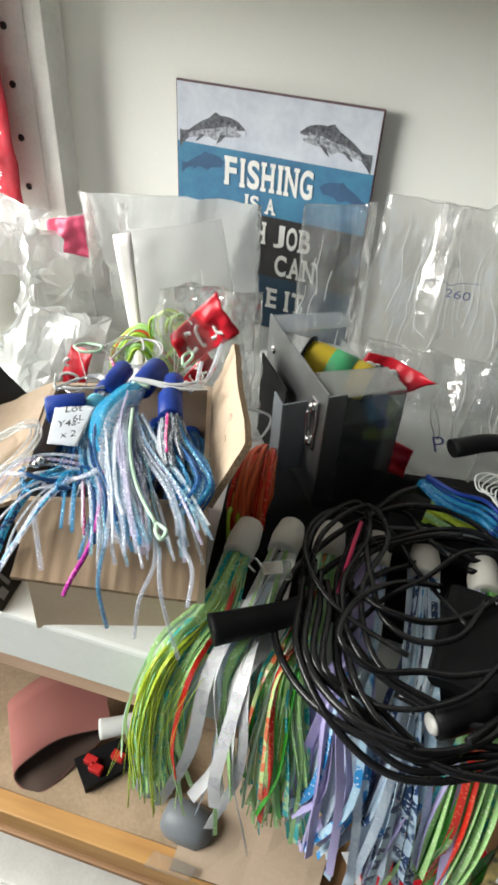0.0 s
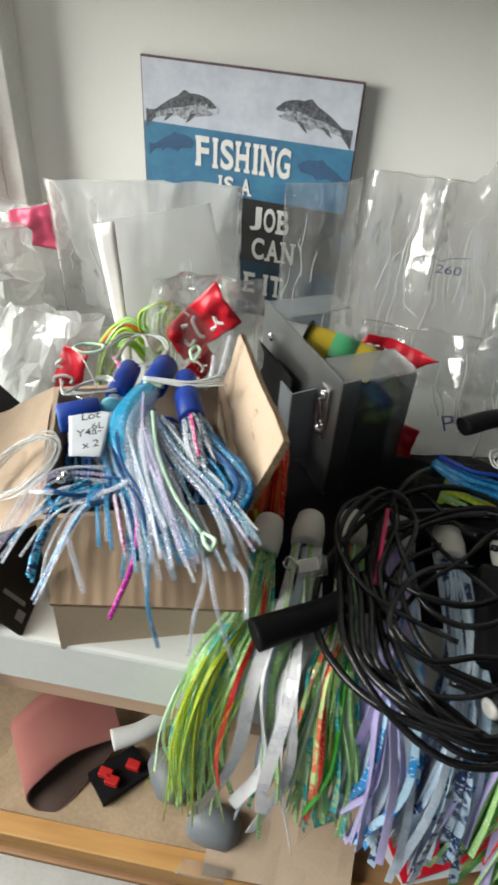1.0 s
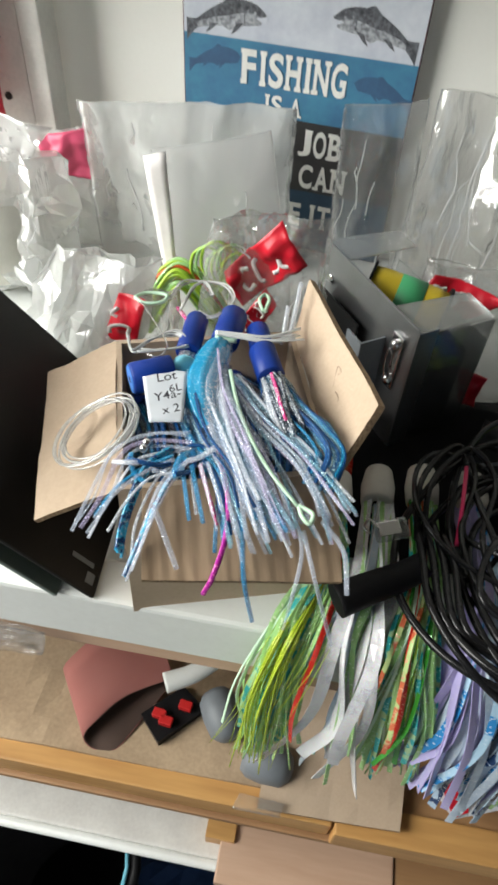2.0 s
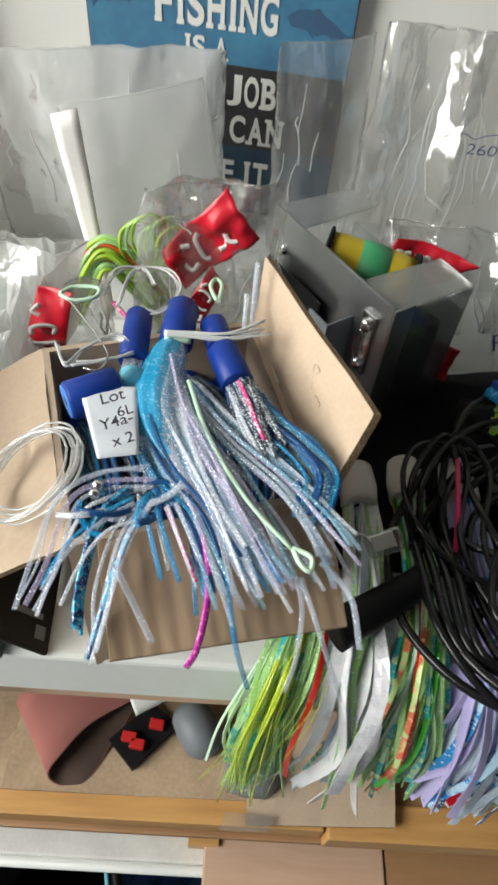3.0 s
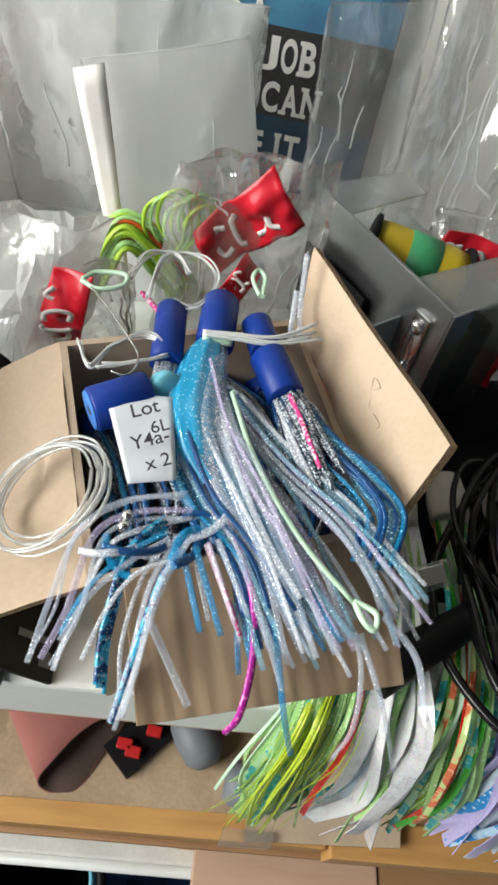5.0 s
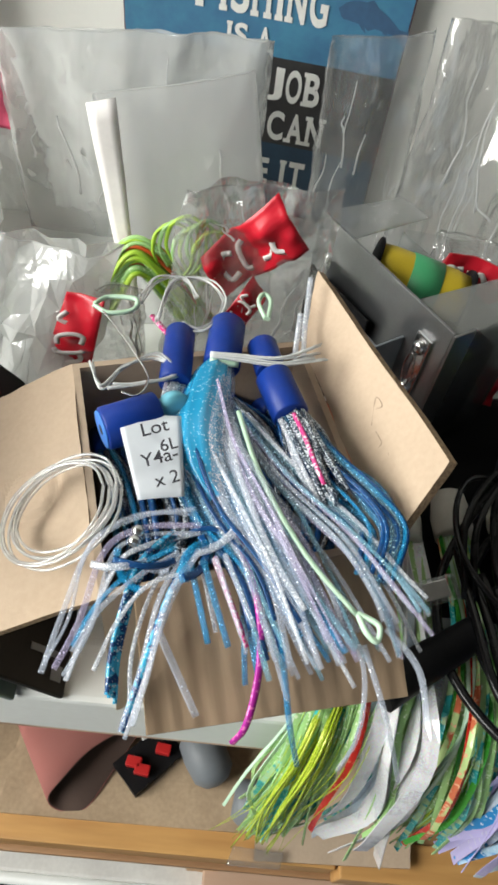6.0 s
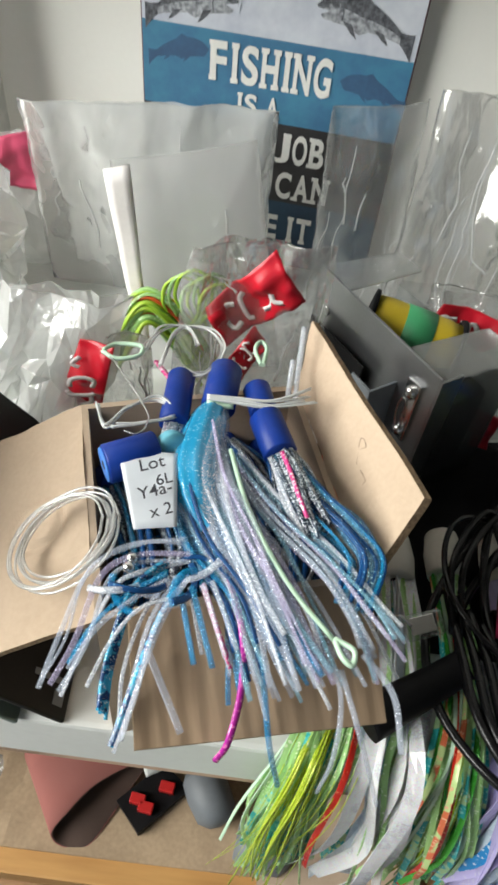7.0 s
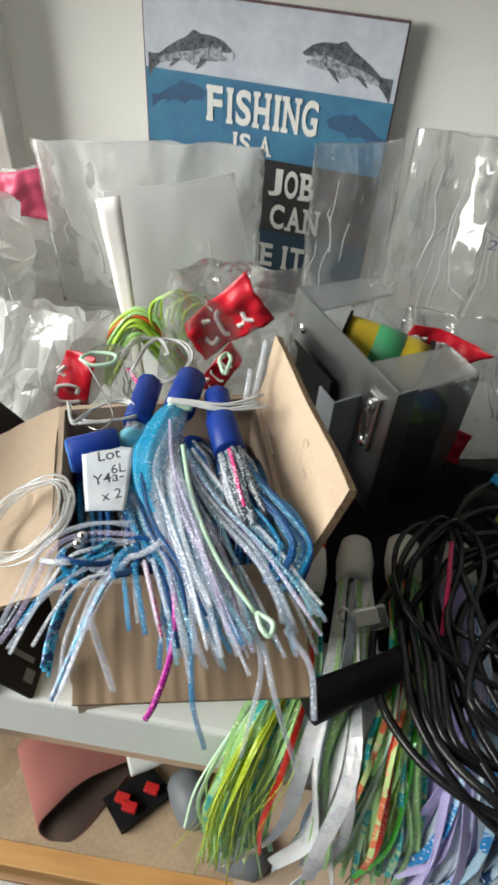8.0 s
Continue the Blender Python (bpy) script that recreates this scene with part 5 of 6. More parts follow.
    bag("plastic_bag", "puffed milky clear bag, its window light painted as white haze", [(-0.050, -0.290, 0.068), (0.050, -0.262, 0.068), (0.074, -0.238, 0.186), (0.000, -0.255, 0.184)], 0.030, "bag_lit", 9, 4, nu=13, nv=11, crumple=0.014, creases=9)
    t = bag("plastic_bag", "knotted plastic bag of lures, window light painted as white haze", [(-0.185, -0.165, 0.068), (-0.045, -0.150, 0.068), (-0.052, -0.125, 0.180), (-0.160, -0.140, 0.190)], 0.035, "bag_lit", 10, 4, nu=15, nv=13, crumple=0.015, creases=12)
    bm = slab([(-0.118, -0.142, 0.170), (-0.088, -0.142, 0.170), (-0.060, -0.128, 0.205), (-0.112, -0.135, 0.214)], 0.0004, 8, 8, 0.016, 4)
    part("knotted_neck", bm, M["bag_milk"], t, smooth=True)
    # Pale block added inside so the bag looks brightly lit.
    part("filler", lathe([(0.01, 0), (0.045, 0.012), (0.055, 0.04), (0.04, 0.075), (0.01, 0.09)], 18), M["foam"], t, "pale block added to brighten the bag").matrix_basis = pose(-0.13, -0.142, 0.07)
    t = bag("plastic_bag", "bag with a pink printed header", [(-0.12, -0.075, 0.068), (-0.05, -0.065, 0.068), (-0.056, -0.060, 0.182), (-0.106, -0.065, 0.172)], 0.008, "bag_milk", 11, 3)
    printed_tag(t, [(-0.104, -0.079, 0.142), (-0.062, -0.074, 0.138), (-0.060, -0.070, 0.183), (-0.107, -0.078, 0.172)], 13, "pink", False)
    bag("plastic_bag", "scrap of crumpled clear film under the shelf lip", [(0.005, -0.444, -0.012), (0.058, -0.438, -0.008), (0.062, -0.431, 0.018), (0.004, -0.438, 0.018)], 0.006, "bag", 12, 3, nu=10, nv=8, group="")
    # squid lures inside the bags
    t = thing("squid_lure", "fluorescent green and orange squid lure in a bag", "fishing lure", group="squid lures")
    bundle(t, [(0.040, -0.200, 0.090), (0.052, -0.197, 0.125), (0.066, -0.192, 0.142), (0.085, -0.190, 0.128), (0.105, -0.19, 0.10)], [0.005, 0.011, 0.012, 0.011, 0.010], 26,
           ["lime", "yellow", "lime", "orange", "pale_green"], 0.0042, 0.0024, 91)
    t = thing("squid_lure", "pale green squid lure coiled in a bag", "fishing lure", group="squid lures")
    for k in range(7):
        c = Vector((0.088 + 0.004 * k, -0.192, 0.150 + 0.003 * (k % 3)))
        pts = [c + Vector((0.012 * math.cos(f), 0.003 * math.sin(2 * f), 0.020 * math.sin(f))) for f in (-1.2, -0.2, 0.7, 1.5, 2.3, 3.2, 4.0)]
        part("tentacle", tube(curve_points(pts, 6), 0.0028, 0.002, 6), M["pale_green" if k % 2 else "lime"], t)
    t = thing("squid_lure", "red-orange squid lure with a lime skirt", "fishing lure", group="squid lures")
    bm = lathe([(0.004, 0), (0.010, 0.006), (0.013, 0.02), (0.012, 0.036), (0.006, 0.05)], 20)
    bm.transform(along((0.214, -0.288, 0.082), (0.203, -0.243, 0.108)))
    part("body", bm, M["orange"], t, "translucent orange body")
    bundle(t, [(0.203, -0.238, 0.106), (0.207, -0.262, 0.112), (0.212, -0.288, 0.098), (0.216, -0.300, 0.080)], [0.008, 0.014, 0.015, 0.013], 34, ["orange", "scarlet", "orange"], 0.0034, 0.0012, 94)
    bundle(t, [(0.207, -0.282, 0.096), (0.208, -0.300, 0.092), (0.214, -0.312, 0.078)], [0.010, 0.010, 0.009], 7, ["lime", "olive"], 0.0026, 0.0016, 95)
    t = thing("squid_lure", "blue squid lure with loose white line", "fishing lure", group="squid lures")
    bundle(t, [(0.3210, -0.2220, 0.1100), (0.3440, -0.2360, 0.1100), (0.3640, -0.2380, 0.1100), (0.3800, -0.2480, 0.1100)], [0.007, 0.010, 0.010, 0.010], 18, ["blue_head", "blue_dk", "blue_head", "blue"], 0.004, 0.003, 96)
    for k in range(6):
        c = Vector((0.365 + 0.003 * k, -0.222 - 0.002 * k, 0.125))
        pts = [c + Vector((0.011 * math.cos(f), 0.012 * math.sin(f), 0.002 * math.sin(3 * f + k))) for f in (0.3 * k, 1 + 0.3 * k, 2, 3, 4, 5)]
        part("line_loop", tube(curve_points(pts, 5), 0.0011, 0.0011, 5), M["white"], t)
    t = thing("squid_lure", "lime green ribbon-skirted lure", "fishing lure", group="squid lures")
    bundle(t, [(0.3300, -0.2270, 0.0900), (0.3600, -0.2310, 0.0900), (0.3850, -0.2370, 0.0900)], [0.010, 0.014, 0.016], 16, ["lime", "olive", "pale_green"], 0.0045, 0.002, 97)


# ---- the metal and acrylic case with its spool ----
def case():
    t = thing("metal_case", "aluminium and clear acrylic case with a hasp", "case")
    p0, p1 = Vector((0.168, -0.157, 0)), Vector((0.2455, -0.2435, 0))
    ax = (p1 - p0).normalized()
    dx = Vector((-ax.y, ax.x, 0))
    L, W = (p1 - p0).length, 0.062
    t.matrix_basis = Matrix.Translation(p0) @ Matrix((ax, dx, Vector((0, 0, 1)))).transposed().to_4x4()
    part("side_plate", box(0, L, 0, 0.0018, 0.0668, 0.175, 0.0005), M["alu"], t, "brushed aluminium side plate")
    part("corner_strip", box(L, L + 0.0016, 0, 0.015, 0.0668, 0.174, 0.0004), M["alu"], t)
    part("side_plate", box(0.01, L, W, W + 0.0015, 0.0668, 0.150, 0.0004), M["acrylic"], t, "clear acrylic side")
    part("end_panel", box(L, L + 0.0014, 0.0155, W, 0.0668, 0.168), M["acrylic"], t, "clear acrylic end")
    part("end_flange", slab([(L, 0.003, 0.1715), (L, W, 0.1700), (L - 0.026, W - 0.002, 0.172), (L - 0.030, 0.003, 0.1735)], 0.0016), [M["acrylic_frost"]] * 3, t, "frosted acrylic flange")
    part("end_flange", slab([(0.028, 0.003, 0.1735), (0.026, W, 0.171), (0.002, W, 0.170), (0.0, 0.003, 0.1735)], 0.0016), [M["acrylic_frost"]] * 3, t, "frosted acrylic flange")
    part("floor_plate", box(0.002, L - 0.001, 0.002, W, 0.0668, 0.069), M["alu"], t)
    # Black block added so the clear end looks dark within.
    part("dark_filler_block", box(L - 0.052, L - 0.006, 0.018, W - 0.006, 0.069, 0.140, 0.003), M["black"], t, "black block added to darken the inside of the case")
    bm = box(L - 0.046, L - 0.028, -0.020, -0.0185, 0.085, 0.150, 0.0006)
    box(L - 0.0295, L - 0.028, -0.0185, 0.0, 0.085, 0.150, 0.0004, bm)
    part("bracket", bm, M["slate"], t, "dark folded steel bracket")
    # Black panel made wider than seen so the lower side plate looks dark.
    part("bracket", box(0.010, L - 0.050, -0.0085, -0.0070, 0.0668, 0.146, 0.0005), M["black"], t, "black plastic panel, widened to darken the side plate")
    h = part("hasp", box(L - 0.020, L - 0.009, -0.0022, -0.0002, 0.118, 0.162, 0.0009), M["steel"], t, "bright steel hasp")
    for z in (0.1245, 0.1545):
        b = lathe([(0.0042, 0), (0.0042, 0.0016), (0.0030, 0.003), (0.0012, 0.0036)], 16)
        b.transform(pose(L - 0.0145, -0.002, z, 90, 0, 0))
        part("bolt", b, M["steel"], h)
    pts = [(L - 0.0145 + 0.0036 * math.cos(f), -0.005 - 0.001 * math.sin(f), 0.139 + 0.013 * math.sin(f)) for f in (0, 1, 2, 3, 4, 5, 6)]
    part("wire_catch", tube(curve_points(pts, 6), 0.0012, 0.0012, 6), M["steel"], h)
    part("screw", lathe([(0.004, 0), (0.004, 0.001), (0.002, 0.002)], 14), M["steel"], t).matrix_basis = pose(0.014, 0, 0.150, 90, 0, 0)
    s = thing("line_spool", "black spool wound with yellow line and green tape", "spool")
    a, b = Vector((0.203, -0.166, 0.145)), Vector((0.262, -0.170, 0.136))
    h = (b - a).length
    for name, prof, mat in (("line_winding", [(0.004, 0.002), (0.0195, 0.002), (0.0205, 0.01), (0.0205, h - 0.01), (0.0195, h - 0.002), (0.004, h - 0.002)], "yellow"),
                            ("tape_band", [(0.0200, h * 0.36), (0.0211, h * 0.365), (0.0211, h * 0.68), (0.0200, h * 0.685)], "green_tape"),
                            ("flange", [(0.005, h - 0.002), (0.0235, h - 0.002), (0.0235, h), (0.005, h)], "black"), ("flange", [(0.005, 0), (0.0225, 0), (0.0225, 0.002), (0.005, 0.002)], "black")):
        bm = lathe(prof, 36)
        bm.transform(along(a, b))
        part(name, bm, M[mat], s)
    solid("nylon_leader", tube(curve_points([(0.1820, -0.2380, 0.1400), (0.1970, -0.2160, 0.1200), (0.1940, -0.2350, 0.1100), (0.1810, -0.2400, 0.1200)] + [(0.1820, -0.2380, 0.1400), (0.1970, -0.2160, 0.1200), (0.1940, -0.2350, 0.1100), (0.1810, -0.2400, 0.1200)][:1], 8), 0.0022, 0.0022, 6), M["mono"], "thick ring of clear nylon leader", "fishing line", group="nylon leaders")


# ---- skirted lures along the shelf edge ----
def fringe_lures():
    rows = [
        ("pale green and olive", [(0.221, -0.326, 0.090), (0.225, -0.375, 0.088), (0.217, -0.413, 0.083), (0.212, -0.430, 0.030), (0.212, -0.434, -0.036)],
         [0.008, 0.012, 0.016, 0.021, 0.026], [("pale_green", 24, 0.0030), ("pale_green", 22, 0.0014), ("mint", 10, 0.0020), ("olive", 20, 0.0011), ("turq", 9, 0.0036), ("scarlet", 1, 0.0030)]),
        ("holographic silver", [(0.247, -0.310, 0.088), (0.253, -0.370, 0.092), (0.250, -0.405, 0.084), (0.253, -0.423, 0.022), (0.250, -0.428, -0.046)],
         [0.008, 0.010, 0.015, 0.022, 0.032], [("holo", 6, 0.0080), ("ice", 4, 0.0060), ("turq", 3, 0.0035), ("pale_green", 6, 0.003)]),
        ("green, turquoise and coral", [(0.275, -0.300, 0.088), (0.283, -0.365, 0.092), (0.283, -0.402, 0.086), (0.290, -0.419, 0.030), (0.292, -0.423, -0.028)],
         [0.008, 0.010, 0.013, 0.019, 0.026], [("pale_green", 22, 0.0032), ("pale_green", 20, 0.0014), ("mint", 8, 0.0020), ("turq", 8, 0.0036), ("coral", 2, 0.0034), ("scarlet", 1, 0.0036), ("olive", 16, 0.0010), ("grass", 5, 0.0032)]),
        ("lavender and sky blue", [(0.307, -0.295, 0.088), (0.317, -0.360, 0.092), (0.318, -0.397, 0.086), (0.326, -0.414, 0.024), (0.321, -0.419, -0.032)],
         [0.008, 0.010, 0.014, 0.020, 0.027], [("lavender", 16, 0.0068), ("sky_bar", 9, 0.0055), ("ice", 14, 0.0052)]),
        ("spotted pale blue", [(0.340, -0.290, 0.088), (0.350, -0.355, 0.092), (0.353, -0.392, 0.086), (0.360, -0.410, 0.020), (0.358, -0.415, -0.050)],
         [0.008, 0.010, 0.014, 0.020, 0.027], [("spotted", 18, 0.0060), ("ice", 14, 0.0052), ("navy_rib", 4, 0.0035), ("lavender", 4, 0.005), ("sky_bar", 5, 0.005)]),
        ("grass green and red", [(0.380, -0.285, 0.088), (0.393, -0.350, 0.092), (0.393, -0.387, 0.086), (0.400, -0.405, 0.020), (0.403, -0.410, -0.060)],
         [0.008, 0.010, 0.013, 0.018, 0.024], [("grass", 12, 0.0065), ("pale_green", 14, 0.0042), ("turq", 3, 0.005), ("scarlet", 2, 0.0045), ("lavender", 2, 0.006)]),
        ("grass green and gold", [(0.425, -0.280, 0.088), (0.440, -0.345, 0.092), (0.440, -0.381, 0.086), (0.446, -0.399, 0.020), (0.448, -0.405, -0.050)],
         [0.008, 0.010, 0.013, 0.018, 0.024], [("grass", 8, 0.0085), ("olive", 7, 0.003), ("holo", 4, 0.006)]),
    ]
    for k, (what, c, sp, mix) in enumerate(rows):
        t = thing("skirted_lure", "%s ribbon-skirted lure over the shelf edge" % what, "fishing lure", group="skirted lures on the shelf")
        a, b = Vector(c[0]), Vector(c[0]) + (Vector(c[0]) - Vector(c[1])).normalized() * 0.022
        bm = lathe([(0.0028, 0.002), (0.003, 0), (0.0095, 0), (0.0105, 0.0012), (0.0112, 0.014), (0.0092, 0.028), (0.004, 0.030)], 24)
        bm.transform(along(a + (a - b) * 0.2, b))
        part("foam_head", bm, M["foam"], t, "off-white foam head with a bored hole")
        bm = lathe([(0.0029, 0), (0.0029, 0.0008)], 14)
        bm.transform(along(a + (a - b) * 0.2 + (a - b).normalized() * 0.0006, b))
        part("bore", bm, M["dark"], t)
        for i, (mat, n, w) in enumerate(mix):
            fine = w < 0.002
            put = Vector((0.013, -0.006, 0.004)) if mat == "scarlet" and k == 0 else Vector((-0.003, -0.010, 0.002)) if mat == "olive" and k == 0 else Vector((0.002, -0.010, 0.000)) if mat == "holo" else Vector((0, -0.007, 0.004)) if mat in ("scarlet", "coral") else Vector((0, 0, 0))
            bundle(t, [Vector(p) + put * min(1, q / 2) for q, p in enumerate(c)], [s * (0.42 if mat == "olive" else 0.75 if fine else 0.28 if mat == 'scarlet' else 1.0) for s in sp], n, [mat], w, 0.0012 if fine else 0.0006, 200 + 20 * k + i, "ribbon", 0.32, 0.45, 5, 0.25, 1.0, (-0.35, -1, 0.55), (0.08, 0.30) if w < 0.006 else (0.12, 0.40),
                   1.5, w > 0.0019)


def loose_hairs():
    t = thing("loose_braid", "few stray olive braid hairs by the green skirt", "fishing lure")
    rnd = random.Random(77)
    for k in range(12):
        x = 0.198 + 0.003 * k
        pts = [(x + 0.012, -0.405, 0.088), (x + 0.004, -0.430, 0.070), (x - 0.006 + rnd.uniform(-0.004, 0.004), -0.440, 0.02), (x - 0.012 + rnd.uniform(-0.012, 0.010), -0.446, -0.030 - rnd.uniform(0, 0.03))]
        part("hair", tube(curve_points(pts, 6), 0.0005, 0.0005, 5, 0.6), M["olive"], t)


# ---- cables ----
def cables():
    t = thing("cable_coil", "loose tangled coil of black cables tied in the middle", "cable")
    rnd = random.Random(9)
    for k in range(6):
        cx, cy = 0.358 + rnd.uniform(-0.026, 0.03), -0.326 + rnd.uniform(-0.026, 0.02)
        rx, ry = rnd.uniform(0.055, 0.090), rnd.uniform(0.060, 0.092)
        z0, tilt, ph = 0.098 + 0.0020 * k, rnd.uniform(-0.012, 0.016), rnd.uniform(0, 6)
        pts = []
        for s in range(14):
            f = 2 * math.pi * s / 14 + ph
            z = z0 + tilt * math.sin(f) + 0.005 * math.sin(2 * f + k)
            wide = 1 + 0.10 * math.sin(2 * f + 1.3 * k) + 0.05 * math.sin(3 * f + k)
            pts.append((cx + rx * wide * math.cos(f), cy + ry * wide * math.sin(f), max(0.094, z)))
        part("cable", tube(curve_points(pts, 6), 0.0046, 0.0046, 8), M["cable"], t)
    for k in range(5):
        cx, cy = 0.326 + rnd.uniform(-0.018, 0.035), -0.330 + rnd.uniform(-0.022, 0.022)
        rx, ry, turn = rnd.uniform(0.022, 0.055), rnd.uniform(0.040, 0.070), rnd.uniform(-0.7, 0.7)
        ph, z0, tilt = rnd.uniform(0, 6), rnd.uniform(0.106, 0.118), rnd.uniform(-0.010, 0.010)
        pts = []
        for s in range(10):
            f = 2 * math.pi * s / 10.5 + ph
            wide = 1 + 0.20 * math.sin(2 * f + 1.7 * k) + 0.10 * math.sin(3 * f + k)
            x, y = rx * wide * math.cos(f), ry * wide * math.sin(f)
            pts.append((cx + x * math.cos(turn) - y * math.sin(turn), cy + x * math.sin(turn) + y * math.cos(turn), z0 + tilt * math.sin(f) + 0.006 * math.sin(2 * f + k)))
        part("cable", tube(curve_points(pts, 6), rnd.uniform(0.0030, 0.0046), None, 8), M["cable"], t)
    # loops that hang over the shelf edge
    for k in range(4):
        o = 0.006 * k
        pts = [(0.268 + o, -0.325 - o, 0.112), (0.276 + o, -0.362, 0.114), (0.286 + o, -0.396 - o * 0.3, 0.114), (0.315 + o, -0.424 + o, 0.108), (0.350 + o, -0.434 + o, 0.100), (0.386, -0.420 + o, 0.100),
               (0.42, -0.39, 0.105), (0.44, -0.35, 0.10)]
        part("cable", tube(curve_points(pts, 7), 0.0043, 0.0043, 8), M["cable"], t)
    for k in range(2):
        pts = [(0.272 + 0.004 * k, -0.352, 0.112), (0.268 + 0.006 * k, -0.318, 0.126), (0.285 + 0.008 * k, -0.285, 0.128), (0.30 + 0.012 * k, -0.30, 0.120), (0.296 + 0.012 * k, -0.345, 0.116), (0.32 + 0.01 * k, -0.385, 0.112), (0.37, -0.40 + 0.006 * k, 0.110)]
        part("cable", tube(curve_points(pts, 7), 0.0036, 0.0036, 8), M["cable"], t)
    part("magenta_tie", tube(curve_points([(0.2930, -0.2980, 0.1250), (0.2940, -0.3250, 0.1200), (0.2950, -0.3470, 0.1100)], 6), 0.0028, 0.0028, 6), M["magenta_wire"], t, "magenta wire tie")
    pl = part("plug", lathe([(0.004, 0), (0.0085, 0.002), (0.0095, 0.008), (0.0095, 0.03), (0.006, 0.042)], 20), M["black"], t)
    pl.matrix_basis = along((0.364, -0.402, 0.104), (0.40, -0.370, 0.104))
    e = lathe([(0.006, -0.001), (0.0058, 0.0), (0.004, 0.0015)], 18)
    part("plug_face", e, M["post"], pl, "pale grey plug face").matrix_basis = pose(0, 0, 0, 180, 0, 0)
    d = thing("black_device", "black plastic device with a pale edge under the cables", "device")
    part("housing", box(0.356, 0.52, -0.374, -0.300, 0.0668, 0.104, 0.006), M["black"], d)
    part("upright_arm", box(0.418, 0.452, -0.39, -0.30, 0.0668, 0.135, 0.008), M["black"], d)
    part("pale_edge", box(0.398, 0.51, -0.3735, -0.3715, 0.1000, 0.1015, 0.0003), M["alu"], d, "thin bright edge")
    # Dark sheet added over the pale shelf in place of the shade there.
    cl = thing("dark_filler_sheet", "crumpled dark sheet added so the shelf under the clutter looks shaded", "cloth")
    part("cloth", slab([(0.206, -0.350, 0.0705), (0.52, -0.315, 0.0705), (0.52, -0.110, 0.0705), (0.168, -0.215, 0.0705)], 0.0015, 26, 16, 0.0032, 21), M["cloth"], cl, smooth=True)
    # Black pad added as filler to darken the gap behind the cables.
    k = thing("dark_filler_pad", "soft black pad added to darken the shelf beneath the cables", "pouch")
    bm = slab([(0.300, -0.275, 0.086), (0.43, -0.260, 0.088), (0.43, -0.205, 0.090), (0.31, -0.215, 0.088)], 0.018, 16, 10, 0.010, 12)
    part("filler_body", bm, [M["black"]] * 3, k, smooth=True)
    part("zip", tube(curve_points([(0.305, -0.262, 0.091), (0.34, -0.250, 0.093), (0.38, -0.244, 0.094), (0.42, -0.240, 0.094)], 6), 0.003, 0.002, 6), M["slate"], k)
    h = thing("cable_grip", "black plastic cable strap lying by the box", "grip")
    a, b = [Vector(p) for p in [(0.2360, -0.4010, 0.1060), (0.2700, -0.3720, 0.1050)]]
    ahead = (b - a).normalized()
    bm = tube(curve_points([a, a.lerp(b, 0.45), b, b + ahead * 0.012 + Vector((0, 0, 0.004))], 6), 0.020, 0.013, 16, 0.75, (0, -0.4, 1))
    part("grip", bm, M["black"], h)
    c = thing("spring_clip", "clear plastic and steel spring clip", "clip")
    m = pose(0.257, -0.354, 0.118, 15, -10, 25)
    part("clip_body", box(-0.010, 0.009, -0.006, 0.006, -0.003, 0.004, 0.002), M["acrylic"], c).matrix_basis = m
    part("clip_plate", box(-0.008, 0.004, -0.004, 0.004, 0.0042, 0.005, 0.0003), M["steel"], c).matrix_basis = m
    part("clip_spring", tube(curve_points([(-0.013, 0, 0.002), (-0.016, 0.003, 0.006), (-0.012, 0.006, 0.008), (-0.008, 0.0, 0.007)], 6), 0.0016, 0.0016, 6), M["steel"], c).matrix_basis = m
    s = solid("curved_bar", tube(curve_points([Vector(p) + Vector((0, 0.01 * i, 0)) for i, p in enumerate([(0.3330, -0.2020, 0.1300), (0.3680, -0.1880, 0.1300)] + [(0.43, -0.20, 0.13)])], 8), 0.016, 0.012, 10), M["black"], "black curved bar lying over the bags", "bar")


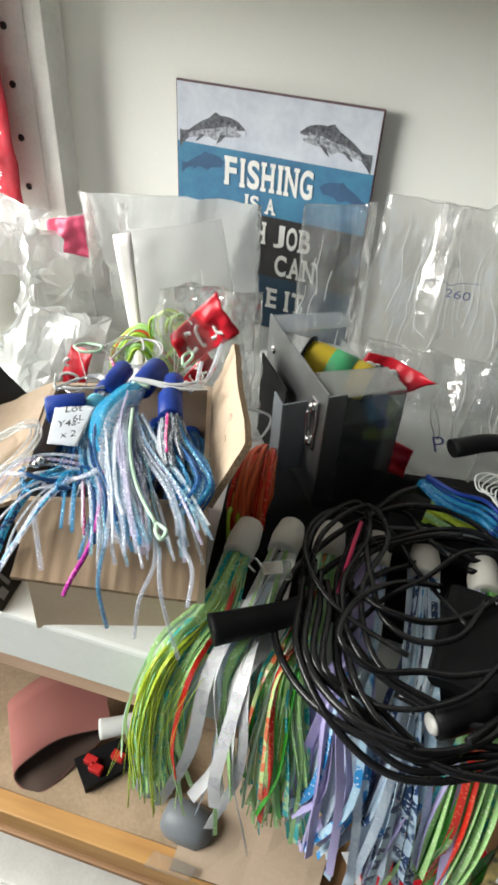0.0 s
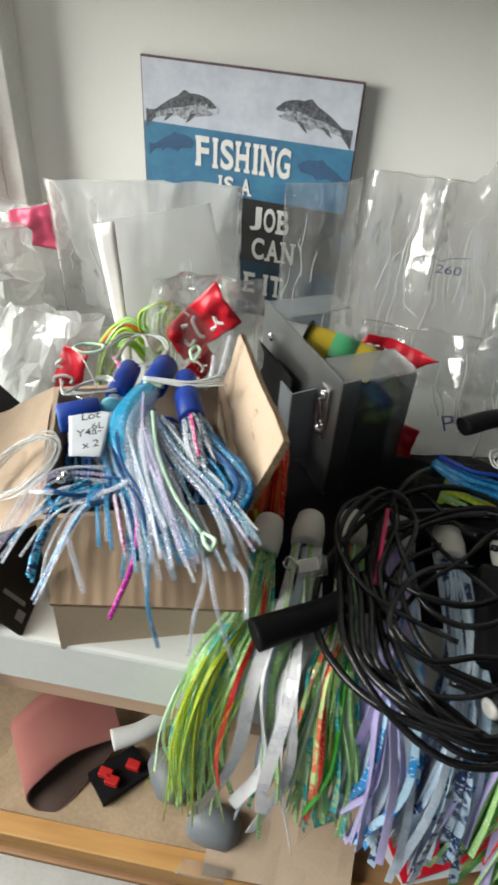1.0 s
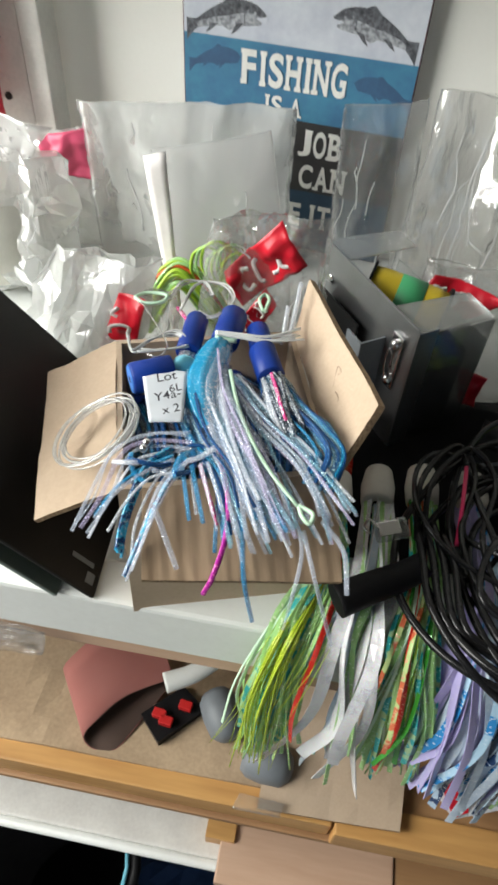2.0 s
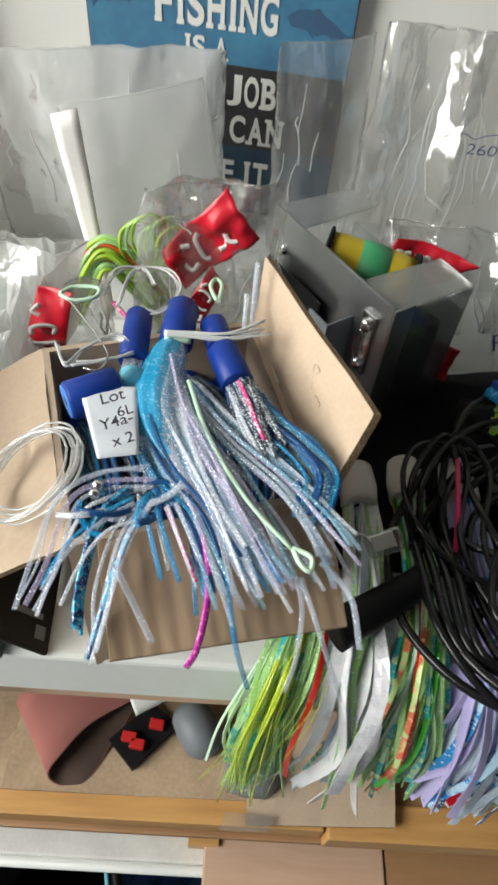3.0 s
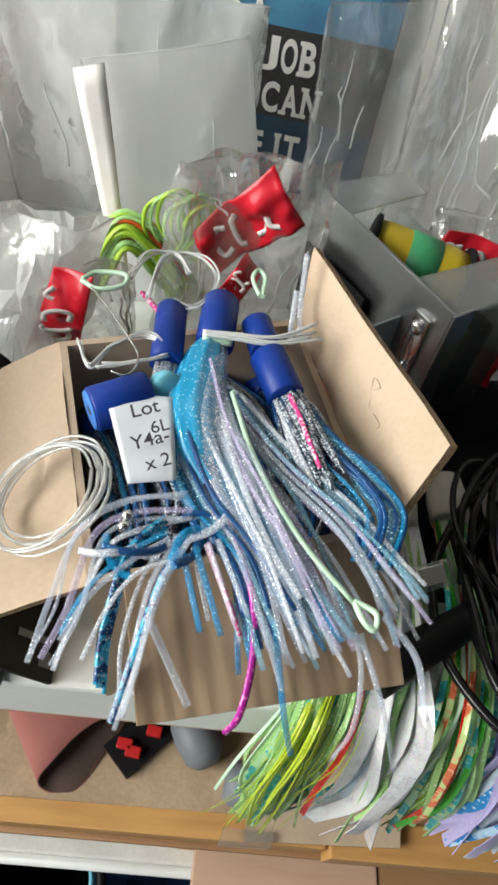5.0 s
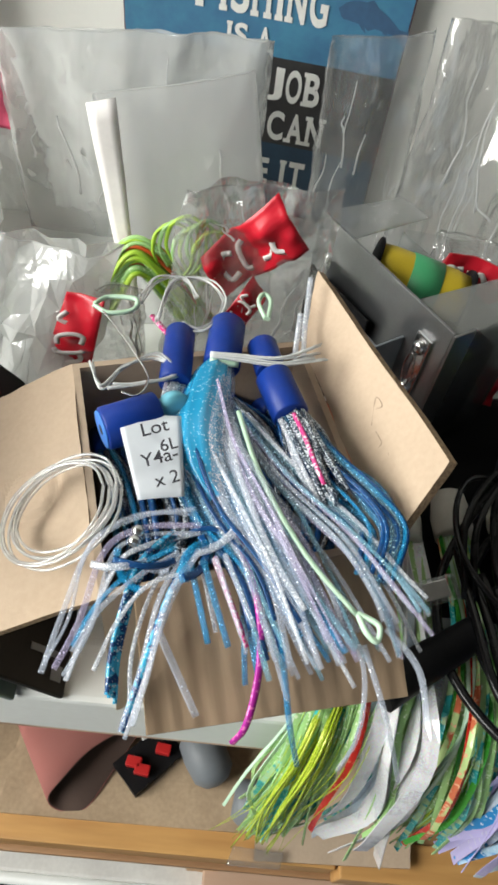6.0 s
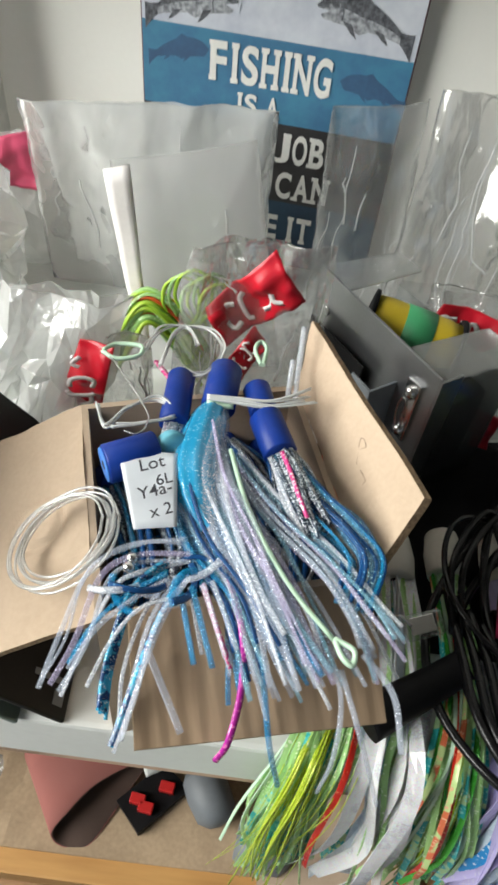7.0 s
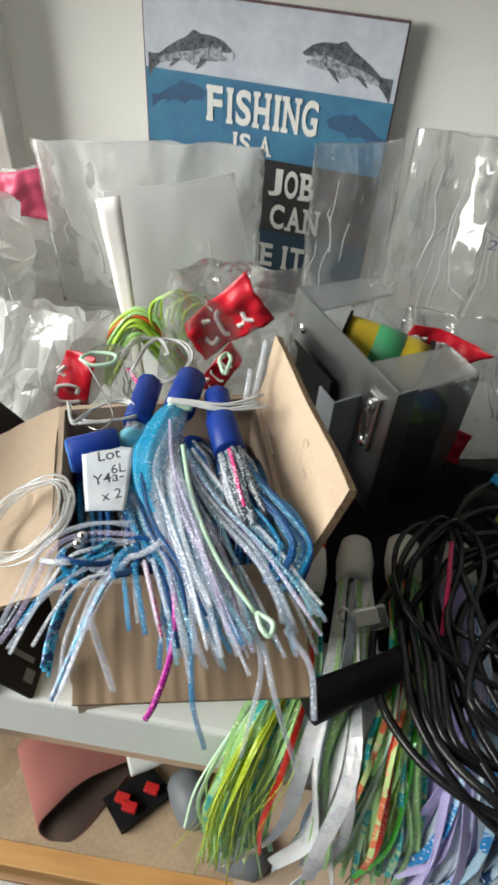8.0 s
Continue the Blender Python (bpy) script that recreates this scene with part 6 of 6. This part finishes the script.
# ---- on the bench ----
def bench_things():
    t = thing("sanding_belt", "folded dusty-red sanding belt with brown cloth backing", "sanding belt")
    near = curve_points([(0.1150, -0.3600, -0.1800), (0.0810, -0.3910, -0.1740), (0.0640, -0.4180, -0.1780), (0.0570, -0.4320, -0.1880), (0.0680, -0.4360, -0.1980), (0.0860, -0.4300, -0.1990), (0.0990, -0.4000, -0.1950), (0.1150, -0.3610, -0.1860)], 7)
    d = Vector((-0.040, 0.045, 0.016))
    n = len(near)
    cen = sum(near, Vector()) / n
    for name, o0, o1, mat in (("abrasive_face", 0.0, 0.0006, "belt_red"), ("cloth_backing", 0.0008, 0.0016, "belt_back")):
        bm = bmesh.new()
        rows = [[[bm.verts.new(p + d * (j / 4) + (cen - p).normalized() * o) for p in near] for o in (o0, o1)] for j in range(5)]
        for side in (0, 1):
            for a, b in zip(rows, rows[1:]):
                for i in range(n - 1):
                    bm.faces.new((a[side][i], a[side][i + 1], b[side][i + 1], b[side][i])).smooth = True
        for i in range(n - 1):
            for r in (rows[0], rows[-1]):
                bm.faces.new((r[0][i], r[0][i + 1], r[1][i + 1], r[1][i]))
        part(name, bm, M[mat], t)
    q = [Vector(p) for p in [(0.0970, -0.3970, -0.1900), (0.1250, -0.3610, -0.1900), (0.1520, -0.3750, -0.1900), (0.1210, -0.4150, -0.1900)]]
    t = thing("black_tray", "small black plastic tray with red clips", "tray")
    part("tray", slab([q[3], q[2], q[1], q[0]], 0.010), [M["black"]] * 3, t)
    for f, g in ((0.3, 0.35), (0.28, 0.65), (0.75, 0.4)):
        c = q[3].lerp(q[2], f).lerp(q[0].lerp(q[1], f), g)
        part("red_clip", box(c.x - 0.006, c.x + 0.006, c.y - 0.004, c.y + 0.004, c.z, c.z + 0.007, 0.001), M["red_knob"], t, "red plastic clip")
    g = "grey floats on the bench"
    for a, b in (([(0.1550, -0.3600, -0.1850), (0.1870, -0.4000, -0.1850)][0], [(0.1550, -0.3600, -0.1850), (0.1870, -0.4000, -0.1850)][1]), ([(0.1970, -0.4020, -0.1900), (0.2250, -0.4020, -0.1900)][0], [(0.1970, -0.4020, -0.1900), (0.2250, -0.4020, -0.1900)][1])):
        a, b = Vector(a), Vector(b)
        bm = lathe([(0.012, 0), (0.0165, 0.006), (0.018, 0.02), (0.0165, 0.036), (0.010, 0.043), (0.004, 0.045)], 24)
        bm.transform(along(a, b))
        solid("grey_float", bm, M["slate"], "rounded slate-grey plastic float lying on the cardboard", "float", group=g)
    solid("white_roll", tube(curve_points([(0.1120, -0.3730, -0.1650), (0.1330, -0.3580, -0.1630), (0.1530, -0.3360, -0.1600)], 8), 0.020, 0.014, 12, 0.8), M["white"], "glossy white plastic roll behind the tray", "roll")
    p = [Vector(v) for v in [(0.3590, -0.3740, -0.1700), (0.4510, -0.3140, -0.1700), (0.4680, -0.3420, -0.1700)]]
    t = thing("printed_packet", "red and white printed card packet on the bench", "packet")
    a, b, c = p
    dd = c - b
    part("red_card", slab([a + dd, c, b, a], 0.0015, 6, 4, 0.002, 1), M["red"], t)
    part("white_card", slab([a + dd * 1.02 + Vector((0, 0, -0.003)), c + dd * 0.25 + Vector((0.01, 0, -0.003)), b + Vector((0, 0, -0.003)), a + Vector((-0.012, 0, -0.003))], 0.001), M["paper"], t)
    solid("teal_card", slab([(0.3010, -0.3770, -0.1900), (0.3190, -0.3630, -0.1900), (0.3120, -0.3470, -0.1900), (0.2930, -0.3610, -0.1900)], 0.002), M["teal"], "dark teal card lying on the bench", "card")
    solid("camouflage_cloth", slab([(0.425, -0.424, -0.13), (0.52, -0.412, -0.13), (0.52, -0.398, 0.03), (0.425, -0.41, 0.03)], 0.003, 8, 10, 0.008, 6), M["camo"], "camouflage cloth hanging from the shelf edge", "cloth", smooth=True)
    solid("clear_packet", slab([(0.200, -0.446, -0.1885), (0.240, -0.441, -0.1880), (0.241, -0.430, -0.187), (0.203, -0.433, -0.187)], 0.0003, 16, 8, 0.0012, 5), M["bag"], "small clear packet on the rail", "packet", smooth=True)
    b = thing("storage_bin", "black-rimmed round bin under the bench", "bin")
    c = Vector((0.005, -0.50, -0.47))
    part("rim", tube([c + Vector((0.10 * math.cos(f * 0.2618), 0.10 * math.sin(f * 0.2618), 0)) for f in range(25)], 0.012, 0.012, 8), M["black"], b)
    part("wall", lathe([(0.085, -0.28), (0.098, 0), (0.094, 0), (0.08, -0.27)], 32), M["black"], b).matrix_basis = Matrix.Translation(c)
    part("lining", tube([c + Vector((0.09 * math.cos(f * 0.2618), 0.09 * math.sin(f * 0.2618), 0.004)) for f in range(25)], 0.005, 0.005, 8), M["aqua"], b, "pale blue lining edge")
    solid("blue_cloth", slab([(0.08, -0.62, -0.62), (0.5, -0.60, -0.62), (0.5, -0.35, -0.62), (0.08, -0.35, -0.62)], 0.01, 20, 12, 0.03, 3), M["blue_bin"], "dark blue patterned cloth low under the shelf", "cloth")
    c = thing("red_cloth", "red cloth with a white floral print hanging at the post", "cloth")
    rnd = random.Random(3)
    for k in range(130):
        p = Vector((rnd.uniform(-0.215, -0.141), 0, rnd.uniform(0.19, 0.43)))
        p.y = -0.088 + (p.x + 0.28) / 0.142 * 0.010 - 0.0095
        bm, r = bmesh.new(), rnd.uniform(0.0022, 0.0050)
        vs = [bm.verts.new(p + Vector((r * (1 + 0.45 * math.cos(5 * f)) * math.cos(f), 0, r * (1 + 0.45 * math.cos(5 * f)) * math.sin(f)))) for f in [i * 0.2094 for i in range(30)]]
        bm.faces.new(vs)
        part("printed_flower", bm, M["white_print"], c)
    part("cloth", slab([(-0.28, -0.088, 0.176), (-0.136, -0.078, 0.180), (-0.143, -0.078, 0.44), (-0.28, -0.088, 0.44)], 0.002, 16, 20, 0.006, 7), M["red_floral"], c, smooth=True)


box_lures()
lines_and_hooks()
bags()
case()
fringe_lures()
loose_hairs()
cables()
bench_things()
